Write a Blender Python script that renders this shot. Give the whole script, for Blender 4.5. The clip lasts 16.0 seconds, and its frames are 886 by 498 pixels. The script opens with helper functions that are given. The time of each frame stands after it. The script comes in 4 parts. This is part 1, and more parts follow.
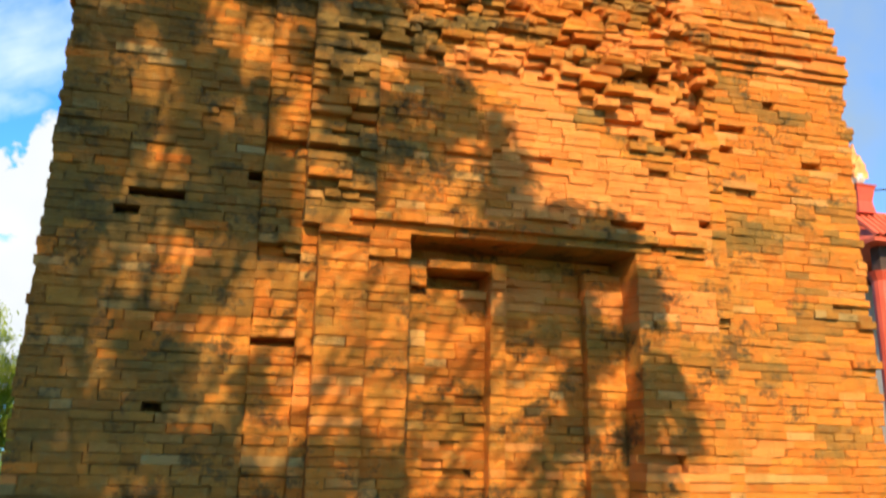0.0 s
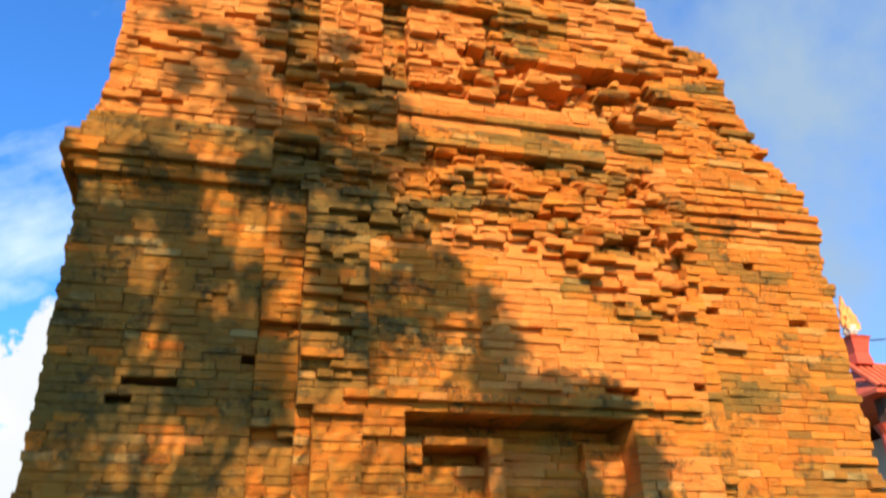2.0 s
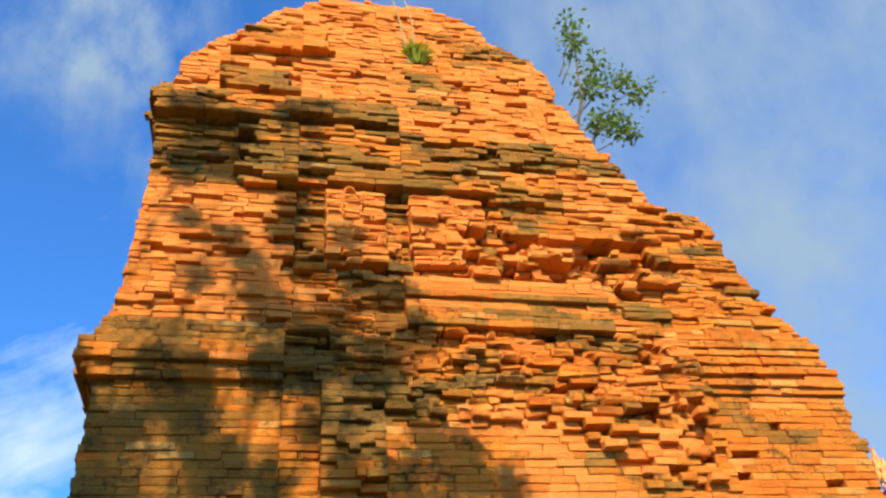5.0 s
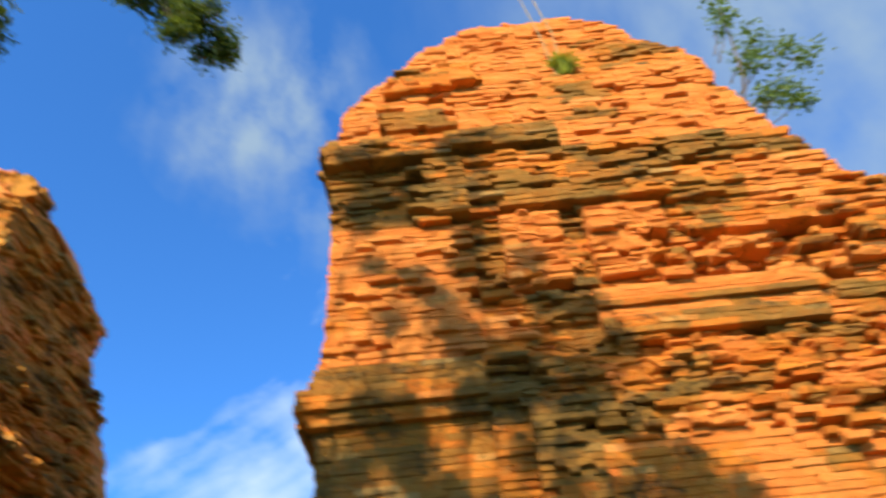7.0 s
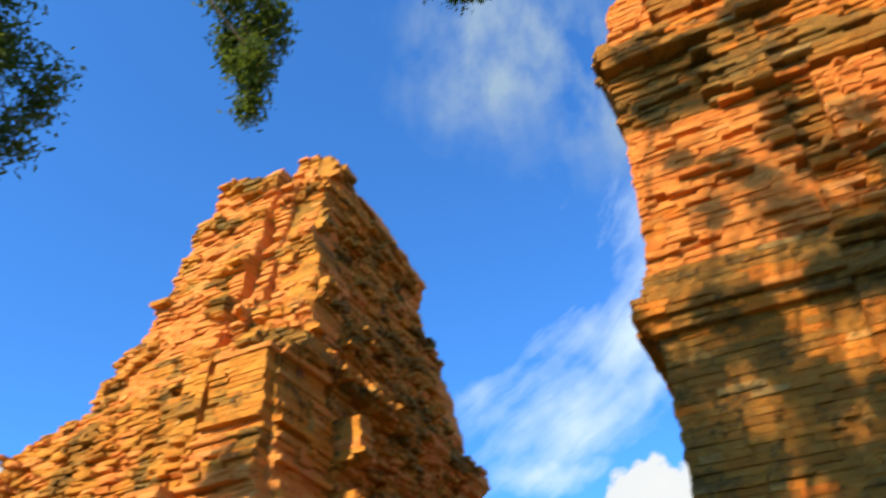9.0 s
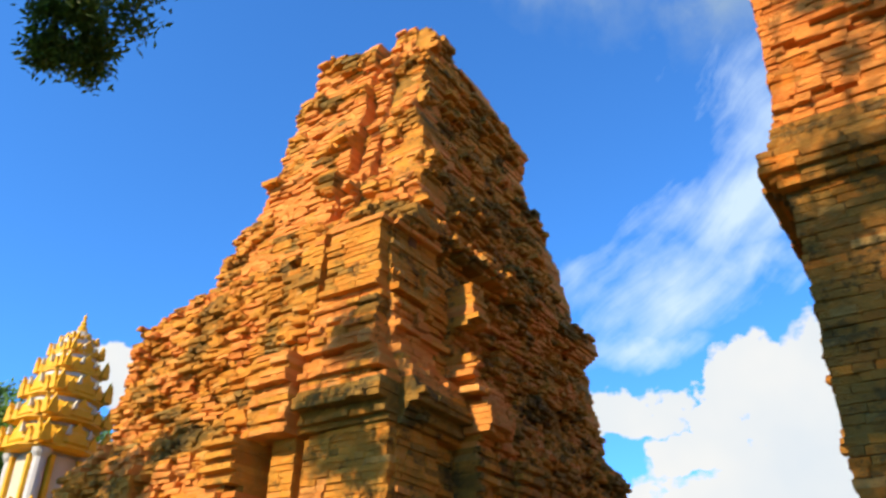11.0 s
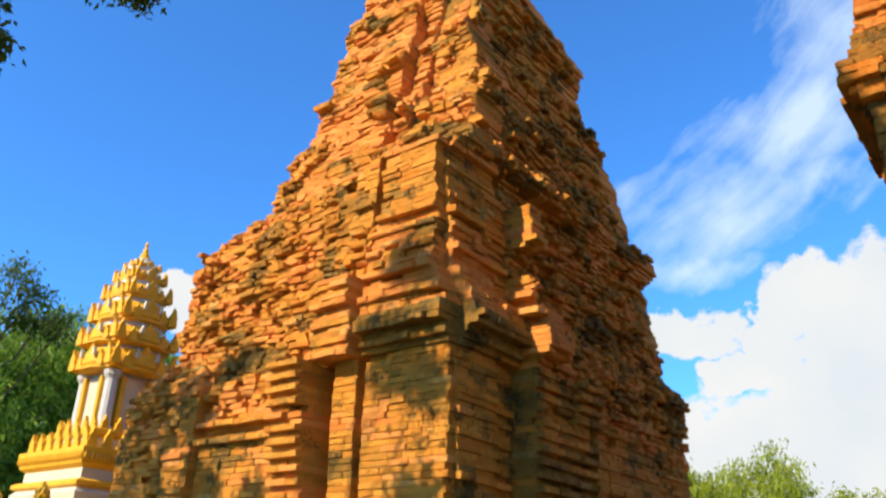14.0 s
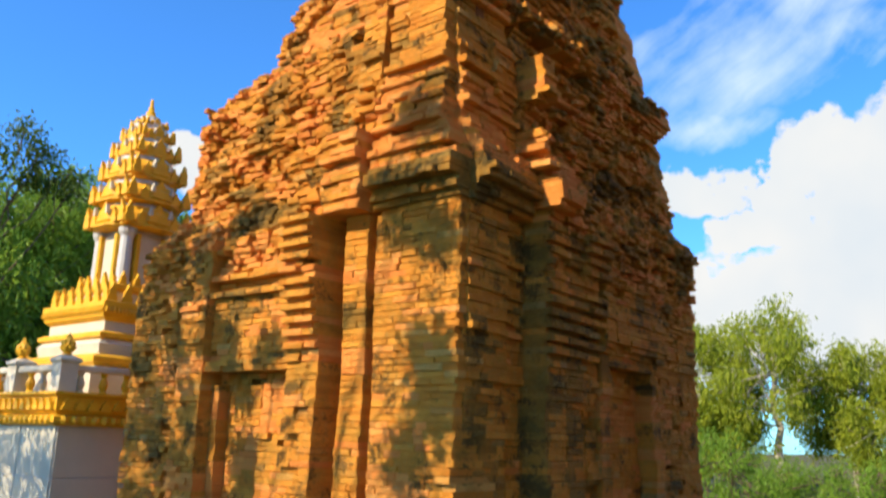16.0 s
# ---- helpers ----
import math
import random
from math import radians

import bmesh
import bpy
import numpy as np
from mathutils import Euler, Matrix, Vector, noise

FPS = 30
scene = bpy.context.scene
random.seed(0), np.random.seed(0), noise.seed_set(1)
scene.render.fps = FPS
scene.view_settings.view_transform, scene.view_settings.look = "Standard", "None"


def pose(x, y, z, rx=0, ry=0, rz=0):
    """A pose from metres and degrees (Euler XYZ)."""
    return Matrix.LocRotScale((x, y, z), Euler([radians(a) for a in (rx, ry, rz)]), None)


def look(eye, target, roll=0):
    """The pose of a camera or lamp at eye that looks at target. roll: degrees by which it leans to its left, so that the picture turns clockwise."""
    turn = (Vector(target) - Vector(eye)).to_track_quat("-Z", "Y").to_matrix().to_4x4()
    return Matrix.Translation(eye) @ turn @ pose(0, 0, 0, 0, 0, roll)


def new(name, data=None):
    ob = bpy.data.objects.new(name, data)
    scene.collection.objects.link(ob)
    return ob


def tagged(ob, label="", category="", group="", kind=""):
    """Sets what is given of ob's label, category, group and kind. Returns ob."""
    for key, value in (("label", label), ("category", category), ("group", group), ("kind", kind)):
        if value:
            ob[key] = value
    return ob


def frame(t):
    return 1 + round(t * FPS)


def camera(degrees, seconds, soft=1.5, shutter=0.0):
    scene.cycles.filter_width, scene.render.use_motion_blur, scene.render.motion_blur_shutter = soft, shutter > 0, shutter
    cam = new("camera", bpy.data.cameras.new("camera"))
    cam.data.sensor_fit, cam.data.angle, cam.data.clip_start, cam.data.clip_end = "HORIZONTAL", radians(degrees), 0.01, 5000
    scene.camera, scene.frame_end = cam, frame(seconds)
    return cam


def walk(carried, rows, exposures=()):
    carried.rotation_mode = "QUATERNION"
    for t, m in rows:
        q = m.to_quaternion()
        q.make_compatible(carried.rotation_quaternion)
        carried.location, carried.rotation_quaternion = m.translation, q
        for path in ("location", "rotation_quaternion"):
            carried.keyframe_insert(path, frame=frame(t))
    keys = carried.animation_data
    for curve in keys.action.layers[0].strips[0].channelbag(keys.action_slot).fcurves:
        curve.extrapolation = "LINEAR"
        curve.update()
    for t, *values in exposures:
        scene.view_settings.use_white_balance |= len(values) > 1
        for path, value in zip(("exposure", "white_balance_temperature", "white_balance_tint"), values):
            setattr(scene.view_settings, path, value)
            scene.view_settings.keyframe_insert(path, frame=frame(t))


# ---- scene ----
cam = camera(57.91, 16.0, soft=2.3, shutter=0.9)
PATH = [
    (0.0, pose(-0.000, -0.001, 1.600, 104.60, -1.10, -14.48)),
    (0.5, pose(0.005, -0.017, 1.601, 107.45, -0.71, -14.53)),
    (1.0, pose(0.015, -0.039, 1.603, 110.31, -0.19, -14.43)),
    (1.5, pose(0.014, -0.053, 1.616, 113.35, 0.28, -14.26)),
    (2.0, pose(0.021, -0.069, 1.620, 116.57, 1.43, -13.76)),
    (2.5, pose(0.017, -0.081, 1.622, 119.35, 1.99, -13.65)),
    (3.0, pose(0.016, -0.102, 1.623, 121.86, 2.49, -13.64)),
    (3.5, pose(0.018, -0.117, 1.625, 124.72, 3.35, -13.05)),
    (3.7, pose(0.015, -0.111, 1.632, 126.02, 3.73, -12.71)),
    (5.8, pose(-0.039, -0.077, 1.661, 129.33, 5.68, -9.04)),
    (6.0, pose(-0.043, -0.072, 1.667, 129.03, 5.76, -7.89)),
    (6.5, pose(-0.080, -0.067, 1.692, 129.46, 5.83, -3.03)),
    (7.0, pose(-0.127, -0.057, 1.707, 131.66, 4.18, 3.93)),
    (7.5, pose(-0.179, -0.042, 1.720, 132.72, 3.41, 11.58)),
    (8.0, pose(-0.252, -0.004, 1.726, 131.29, 2.31, 18.39)),
    (8.5, pose(-0.317, 0.024, 1.728, 129.18, 1.05, 22.06)),
    (9.0, pose(-0.380, 0.043, 1.734, 127.41, 1.11, 26.86)),
    (9.5, pose(-0.441, 0.055, 1.703, 124.71, 0.50, 29.36)),
    (11.8, pose(-0.580, 0.015, 1.626, 117.34, -2.33, 36.31)),
    (12.0, pose(-0.593, 0.014, 1.623, 117.05, -2.82, 37.22)),
    (12.5, pose(-0.649, 0.060, 1.645, 116.04, -2.83, 38.01)),
    (13.0, pose(-0.653, 0.068, 1.650, 115.63, -2.28, 37.25)),
    (13.5, pose(-0.645, 0.064, 1.655, 115.14, -1.85, 36.95)),
    (14.0, pose(-0.644, 0.050, 1.658, 113.44, -1.67, 36.95)),
    (14.5, pose(-0.643, 0.048, 1.661, 111.30, -1.43, 37.40)),
    (15.0, pose(-0.664, 0.055, 1.653, 108.96, -1.57, 37.92)),
    (15.5, pose(-0.678, 0.076, 1.645, 106.18, -1.69, 37.73)),
    (16.0, pose(-0.691, 0.092, 1.623, 103.43, -1.56, 37.70)),
]
walk(cam, PATH, ((0.0, 1.06), (3.6, 0.98), (6.0, 0.94), (7.5, 0.97), (12.0, 0.90), (16.0, 0.90)))

# ---- sky, sun ----
TO_SUN = Vector((-0.26, -1.0, 0.72)).normalized()
sun = new("sun", bpy.data.lights.new("sun", "SUN"))
sun.data.energy, sun.data.angle, sun.data.color = 4.5, radians(0.42), (1.0, 0.80, 0.52)
sun.matrix_world = look(tuple(TO_SUN * 60), (0, 0, 0))


class Nodes:
    """Short hand for building node trees."""

    def __init__(self, tree):
        self.tree = tree

    def add(self, kind, **values):
        n = self.tree.nodes.new(kind)
        for key, value in values.items():
            if key == "operation":
                n.operation = value
            elif key == "blend_type":
                n.blend_type = value
            elif key == "data_type":
                n.data_type = value
        return n

    def put(self, socket, value):
        if hasattr(value, "is_output"):
            self.tree.links.new(value, socket)
        else:
            socket.default_value = value

    def math(self, op, a, b=0.0, c=0.0, clamp=False):
        n = self.add("ShaderNodeMath", operation=op)
        n.use_clamp = clamp
        for s, v in zip(n.inputs, (a, b, c)):
            self.put(s, v)
        return n.outputs[0]

    def mix(self, fac, a, b, blend="MIX"):
        n = self.add("ShaderNodeMix", data_type="RGBA", blend_type=blend)
        for i, v in ((0, fac), (6, a), (7, b)):
            if not hasattr(v, "is_output") and i > 0 and len(v) == 3:
                v = (*v, 1)
            self.put(n.inputs[i], v)
        return n.outputs[2]

    def noise(self, vector, scale, detail=4.0, rough=0.55):
        n = self.add("ShaderNodeTexNoise")
        self.put(n.inputs["Vector"], vector)
        n.inputs["Scale"].default_value, n.inputs["Detail"].default_value, n.inputs["Roughness"].default_value = scale, detail, rough
        return n.outputs[0]

    def ramp(self, value, a, b, to0=0.0, to1=1.0):
        n = self.add("ShaderNodeMapRange")
        n.clamp = True
        for i, v in enumerate((value, a, b, to0, to1)):
            self.put(n.inputs[i], v)
        return n.outputs[0]

    def xyz(self, x, y, z):
        n = self.add("ShaderNodeCombineXYZ")
        for s, v in zip(n.inputs, (x, y, z)):
            self.put(s, v)
        return n.outputs[0]

    def scaled(self, vector, x, y, z):
        n = self.add("ShaderNodeMapping")
        self.put(n.inputs["Vector"], vector)
        n.inputs["Scale"].default_value = (x, y, z)
        return n.outputs[0]


def make_sky():
    world = bpy.data.worlds.new("sky")
    scene.world = world
    world.use_nodes = True
    k = Nodes(world.node_tree)
    sky = k.add("ShaderNodeTexSky")
    sky.sky_type, sky.sun_disc = "NISHITA", False
    sky.sun_elevation = math.asin(TO_SUN.z)
    sky.sun_rotation = math.atan2(TO_SUN.x, TO_SUN.y)
    sky.ozone_density, sky.dust_density, sky.air_density = 3.0, 0.3, 1.0
    coord = k.add("ShaderNodeTexCoord").outputs["Generated"]
    sep = k.add("ShaderNodeSeparateXYZ")
    k.put(sep.inputs[0], coord)
    x, y, z = sep.outputs
    az = k.math("MULTIPLY", k.math("ARCTAN2", k.math("MULTIPLY", x, -1.0), y), 57.296)
    el = k.math("MULTIPLY", k.math("ARCSINE", z), 57.296)
    flat = k.xyz(az, el, 0.0)
    az0 = k.math("ADD", az, k.math("MULTIPLY", k.math("SUBTRACT", k.noise(flat, 0.09, 3.0, 0.5), 0.5), 7.0))
    el0 = el
    wave_a = k.math("MULTIPLY", k.math("SUBTRACT", k.noise(flat, 0.22, 4.0, 0.6), 0.5), 9.0)
    wave_b = k.math("MULTIPLY", k.math("SUBTRACT", k.noise(k.scaled(flat, 1.0, 1.0, 1.0), 0.19, 4.0, 0.6), 0.5), 5.0)
    az, el = k.math("ADD", az, wave_a), k.math("ADD", el, wave_b)

    def blobs(rows):
        total = None
        for a, e, ra, re in rows:
            p = k.math("POWER", k.math("ABSOLUTE", k.math("DIVIDE", k.math("SUBTRACT", az, a), ra)), 2.0)
            q = k.math("POWER", k.math("ABSOLUTE", k.math("DIVIDE", k.math("SUBTRACT", el, e), re)), 2.0)
            v = k.math("SUBTRACT", 1.0, k.math("SQRT", k.math("ADD", p, q)))
            total = v if total is None else k.math("MAXIMUM", total, v)
        return total

    # heaped clouds with firm rims
    heap = blobs(((5, 16.5, 9.5, 7), (9, 9, 14, 7), (19, 8, 7, 5), (11.5, 18.5, 3.5, 3.5), (16.5, 14.3, 3, 1.6), (14.4, 16.5, 2.8, 4.5), (20.5, 17, 5, 2.0),
                  (57, 18.3, 3.2, 2.6), (62, 12, 8, 4), (100, 15, 30, 9), (160, 18, 30, 12), (-110, 16, 40, 10)))
    rough = k.math("SUBTRACT", k.noise(k.scaled(flat, 1, 1.2, 1), 0.30, 7.0, 0.6), 0.5)
    heap_mask = k.ramp(k.math("ADD", heap, k.math("MULTIPLY", rough, 0.95)), 0.10, 0.24)
    # torn, fibrous streaks that fan up from the heaped clouds
    # the last blob is overhead and never in view, added to lift ambient light
    streak_at = blobs(((16.5, 25, 10, 4.5), (9.5, 30, 9, 5), (9.5, 26.5, 6, 3), (6, 36, 9, 6), (18, 21.5, 6, 2.2), (35, 75, 40, 12)))
    along = k.math("ADD", k.math("MULTIPLY", az0, 0.82), k.math("MULTIPLY", el0, -0.57))
    across = k.math("ADD", k.math("MULTIPLY", az0, 0.57), k.math("MULTIPLY", el0, 0.82))
    streak = k.noise(k.xyz(k.math("MULTIPLY", along, 0.26), across, 0.0), 0.22, 7.0, 0.58)
    fibre = k.noise(k.xyz(k.math("MULTIPLY", along, 0.14), across, 4.0), 0.9, 4.0, 0.6)
    torn = k.math("ADD", streak, k.math("MULTIPLY", k.math("SUBTRACT", fibre, 0.5), 0.28))
    streak_mask = k.ramp(k.math("ADD", k.math("MULTIPLY", streak_at, 0.44), torn), 0.56, 1.02, 0.0, 0.85)
    # a thin milky veil over the other half of the sky
    veil = k.math("MULTIPLY", k.ramp(az, 4.0, -34.0), k.ramp(k.noise(flat, 0.10, 6.0, 0.55), 0.32, 0.66, 0.30, 0.95))
    veil = k.math("MULTIPLY", veil, k.ramp(az, -150.0, -110.0))
    soft = k.math("MULTIPLY", k.ramp(blobs(((18, 51, 15, 9), (9, 47, 8, 8))), 0.0, 0.7), k.ramp(k.noise(flat, 0.13, 6.0, 0.58), 0.36, 0.62, 0.0, 0.95))
    veil = k.math("MAXIMUM", veil, soft)
    light = k.ramp(k.noise(flat, 0.12, 3.0, 0.5), 0.3, 0.7)
    blue = k.mix(1.0, sky.outputs[0], (0.40, 0.92, 1.45), "MULTIPLY")
    blue = k.mix(1.0, blue, (0.115, 0.115, 0.115), "MULTIPLY")
    whites = k.mix(light, (0.42, 0.455, 0.485), (0.50, 0.50, 0.49))
    col = k.mix(veil, blue, (0.20, 0.275, 0.36))
    col = k.mix(streak_mask, col, (0.42, 0.51, 0.60))
    col = k.mix(heap_mask, col, whites)
    back = world.node_tree.nodes["Background"]
    k.put(back.inputs[0], col)
    back.inputs[1].default_value = 1.0


make_sky()


# ---- materials ----
def material(name, rough=0.8, metal=0.0):
    m = bpy.data.materials.new(name)
    m.use_nodes = True
    k = Nodes(m.node_tree)
    b = m.node_tree.nodes["Principled BSDF"]
    b.inputs["Roughness"].default_value, b.inputs["Metallic"].default_value = rough, metal
    b.inputs["Specular IOR Level"].default_value = 0.25
    return m, k, b


def bump(k, b, height, strength, distance):
    n = k.add("ShaderNodeBump")
    n.inputs["Strength"].default_value, n.inputs["Distance"].default_value = strength, distance
    k.put(n.inputs["Height"], height)
    k.put(b.inputs["Normal"], n.outputs[0])


def brick_material(name, low, high, pale, moss, moss_from, crust_from):
    """Fired clay: bricks differ a little in tone; moss stains, black crust and pale lichen spread across the joints."""
    m, k, b = material(name, 0.92)
    geo = k.add("ShaderNodeNewGeometry")
    place, island = geo.outputs["Position"], geo.outputs["Random Per Island"]
    own = k.add("ShaderNodeObjectInfo").outputs["Random"]
    tone = k.math("FRACT", k.math("ADD", island, k.math("MULTIPLY", own, 7.31)))
    col = k.mix(tone, low, high)
    col = k.mix(k.ramp(k.math("FRACT", k.math("MULTIPLY", tone, 13.7)), 0.93, 0.98, 0.0, 0.6), col, pale)
    # redder and yellower drifts within the clay
    drift = k.noise(k.scaled(place, 1, 1, 1.6), 5.5, 4.0, 0.6)
    col = k.mix(k.ramp(drift, 0.35, 0.65, 0.0, 0.5), col, k.mix(1.0, col, (1.06, 0.84, 0.72), "MULTIPLY"))
    ash = k.noise(k.scaled(place, 1, 1, 1.3), 13.0, 5.0, 0.7)
    col = k.mix(k.ramp(ash, 0.52, 0.66, 0.0, 0.42), col, k.mix(0.5, moss, pale))
    # moss stains, broad and ragged
    broad = k.noise(k.scaled(place, 1, 1, 1.5), 1.7, 7.0, 0.70)
    col = k.mix(k.ramp(broad, moss_from, moss_from + 0.16, 0.0, 0.80), col, moss)
    # black crust in clusters of small specks
    crust = k.noise(place, 24.0, 6.0, 0.78)
    where = k.noise(k.scaled(place, 1, 1, 1.4), 3.1, 5.0, 0.62)
    speck = k.math("ADD", crust, k.math("MULTIPLY", k.math("SUBTRACT", where, 0.5), 1.5))
    col = k.mix(k.ramp(speck, crust_from, crust_from + 0.15, 0.0, 0.80), col, (0.09, 0.062, 0.02))
    # pale lichen dust
    col = k.mix(k.ramp(k.noise(place, 38.0, 5.0, 0.72), 0.62, 0.70, 0.0, 0.40), col, (0.42, 0.33, 0.13))
    grain = k.noise(place, 110.0, 4.0, 0.7)
    col = k.mix(k.ramp(grain, 0.35, 0.7, 0.0, 0.30), col, k.mix(0.4, col, (0.05, 0.03, 0.012)))
    k.put(b.inputs["Base Color"], col)
    pits = k.noise(place, 9.0, 5.0, 0.65)
    bump(k, b, k.math("ADD", grain, k.math("ADD", k.math("MULTIPLY", crust, 2.0), k.math("MULTIPLY", pits, 2.0))), 0.9, 0.016)
    return m


BRICK = {
    "fresh": brick_material("fresh_brick", (0.76, 0.235, 0.038), (0.90, 0.345, 0.068), (0.88, 0.44, 0.13), (0.50, 0.19, 0.026), 0.56, 0.72),
    "worn": brick_material("weathered_brick", (0.64, 0.180, 0.017), (0.82, 0.285, 0.031), (0.74, 0.46, 0.14), (0.34, 0.17, 0.022), 0.49, 0.59),
    "dark": brick_material("lichen_brick", (0.38, 0.15, 0.020), (0.54, 0.235, 0.032), (0.52, 0.38, 0.14), (0.20, 0.125, 0.026), 0.44, 0.56),
    "yellow_fresh": brick_material("fresh_yellow_brick", (0.76, 0.27, 0.055), (0.90, 0.40, 0.095), (0.88, 0.48, 0.15), (0.54, 0.22, 0.03), 0.57, 0.72),
    "yellow_worn": brick_material("weathered_yellow_brick", (0.64, 0.25, 0.030), (0.80, 0.37, 0.052), (0.74, 0.48, 0.16), (0.38, 0.20, 0.03), 0.50, 0.60),
    # lichen-grown brick, also used as painted shade in grooves and on the side face
    "yellow_dark": brick_material("lichen_shade_yellow_brick", (0.40, 0.19, 0.028), (0.54, 0.27, 0.044), (0.52, 0.40, 0.15), (0.17, 0.115, 0.025), 0.45, 0.54),
}
SLOTS = ["fresh", "worn", "dark"]
# the second tower's yellower tint stands in for a shift of white balance
CLAY_TINTS = {11: "", 12: "yellow_"}


def plain_material(name, low, high, scale, rough=0.8, metal=0.0, relief=0.3, depth=0.01, dirt=(0.2, 0.17, 0.12), dirt_from=0.62):
    m, k, b = material(name, rough, metal)
    place = k.add("ShaderNodeNewGeometry").outputs["Position"]
    n = k.noise(place, scale, 5.0, 0.6)
    col = k.mix(k.ramp(n, 0.3, 0.7), low, high)
    col = k.mix(k.ramp(k.noise(k.scaled(place, 1, 1, 0.35), scale * 0.23, 5.0, 0.65), dirt_from, dirt_from + 0.2, 0.0, 0.6), col, dirt)
    k.put(b.inputs["Base Color"], col)
    bump(k, b, k.noise(place, scale * 6, 3.0, 0.6), relief, depth)
    return m


def leaf_material(name, low, high):
    m, k, b = material(name, 0.55)
    island = k.add("ShaderNodeNewGeometry").outputs["Random Per Island"]
    place = k.add("ShaderNodeNewGeometry").outputs["Position"]
    col = k.mix(k.ramp(k.math("ADD", k.math("MULTIPLY", island, 0.6), k.math("MULTIPLY", k.noise(place, 0.8, 3.0), 0.8)), 0.3, 1.0), low, high)
    k.put(b.inputs["Base Color"], col)
    clear = k.add("ShaderNodeBsdfTranslucent")
    k.put(clear.inputs[0], k.mix(0.5, col, (0.35, 0.45, 0.04)))
    both = k.add("ShaderNodeMixShader")
    both.inputs[0].default_value = 0.35
    k.put(both.inputs[1], b.outputs[0])
    k.put(both.inputs[2], clear.outputs[0])
    k.put(m.node_tree.nodes["Material Output"].inputs[0], both.outputs[0])
    return m


GOLD = plain_material("gold_paint", (0.62, 0.33, 0.018), (0.76, 0.43, 0.03), 6.0, 0.45, 0.0, 0.25, 0.004, (0.40, 0.24, 0.05), 0.60)
WHITE = plain_material("white_paint", (0.48, 0.45, 0.38), (0.58, 0.55, 0.47), 3.0, 0.6, 0.0, 0.2, 0.004, (0.42, 0.40, 0.36), 0.62)
GREY = plain_material("grey_stone_paint", (0.40, 0.42, 0.46), (0.52, 0.54, 0.58), 4.0, 0.6, 0.0, 0.2, 0.004)
TILE_WHITE = plain_material("white_glazed_tile", (0.42, 0.40, 0.35), (0.52, 0.50, 0.44), 1.3, 0.28, 0.0, 0.05, 0.002, (0.45, 0.43, 0.40), 0.66)
RED = plain_material("red_roof_tile", (0.45, 0.07, 0.03), (0.62, 0.13, 0.06), 5.0, 0.55, 0.0, 0.4, 0.01, (0.2, 0.06, 0.04))
RED_PAINT = plain_material("red_paint", (0.48, 0.06, 0.03), (0.58, 0.10, 0.05), 4.0, 0.5, 0.0, 0.2, 0.004)
DARK = plain_material("dark_timber", (0.05, 0.03, 0.02), (0.10, 0.06, 0.04), 6.0, 0.7)
BARK = plain_material("bark", (0.10, 0.075, 0.05), (0.22, 0.17, 0.12), 9.0, 0.95, 0.0, 1.0, 0.03, (0.06, 0.05, 0.03))
PALE_BARK = plain_material("pale_bark", (0.34, 0.31, 0.26), (0.52, 0.49, 0.43), 7.0, 0.9, 0.0, 0.7, 0.02, (0.2, 0.17, 0.13))
SOIL = plain_material("grassy_soil", (0.05, 0.075, 0.02), (0.13, 0.12, 0.05), 3.0, 0.95, 0.0, 1.0, 0.05, (0.17, 0.12, 0.07), 0.5)
CORE = plain_material("rubble_core", (0.16, 0.07, 0.03), (0.30, 0.13, 0.05), 7.0, 0.95, 0.0, 1.0, 0.03)
FLAME = plain_material("orange_flame_paint", (0.70, 0.20, 0.06), (0.85, 0.42, 0.12), 9.0, 0.5, 0.0, 0.4, 0.004)
CABLE = plain_material("black_cable", (0.02, 0.02, 0.02), (0.03, 0.03, 0.03), 9.0, 0.6)
LEAF_DARK = leaf_material("dark_leaf", (0.022, 0.050, 0.010), (0.06, 0.12, 0.02))
LEAF = leaf_material("green_leaf", (0.075, 0.18, 0.018), (0.22, 0.38, 0.045))
LEAF_LIGHT = leaf_material("sunny_leaf", (0.13, 0.19, 0.015), (0.35, 0.42, 0.035))
LEAF_DULL = leaf_material("dull_leaf", (0.05, 0.105, 0.03), (0.13, 0.21, 0.05))
STRAW = leaf_material("dry_stem", (0.35, 0.26, 0.12), (0.5, 0.4, 0.2))


# ---- helpers for meshes ----
def link(name, mesh, mats, parent=None, label=""):
    for m in mats if isinstance(mats, (list, tuple)) else [mats]:
        mesh.materials.append(m)
    ob = new(name, mesh)
    if parent is not None:
        ob.parent = parent
    return tagged(ob, label)


def part(name, bm, mats, parent=None, label=""):
    """One mesh object out of a bmesh, under a thing or a part."""
    mesh = bpy.data.meshes.new(name)
    bm.to_mesh(mesh)
    bm.free()
    return link(name, mesh, mats, parent, label)


def thing(name, at, label, category, group=""):
    ob = new(name)
    ob.location = at
    return tagged(ob, label, category, group)


def add_box(bm, x0, y0, z0, x1, y1, z1, bevel=0.0):
    r = bmesh.ops.create_cube(bm, size=1)
    for v in r["verts"]:
        v.co = ((x0 + x1) / 2 + (x1 - x0) * v.co.x, (y0 + y1) / 2 + (y1 - y0) * v.co.y, (z0 + z1) / 2 + (z1 - z0) * v.co.z)
    if bevel:
        edges = list({e for v in r["verts"] for e in v.link_edges})
        bmesh.ops.bevel(bm, geom=edges, offset=bevel, segments=2, affect="EDGES", profile=0.5)


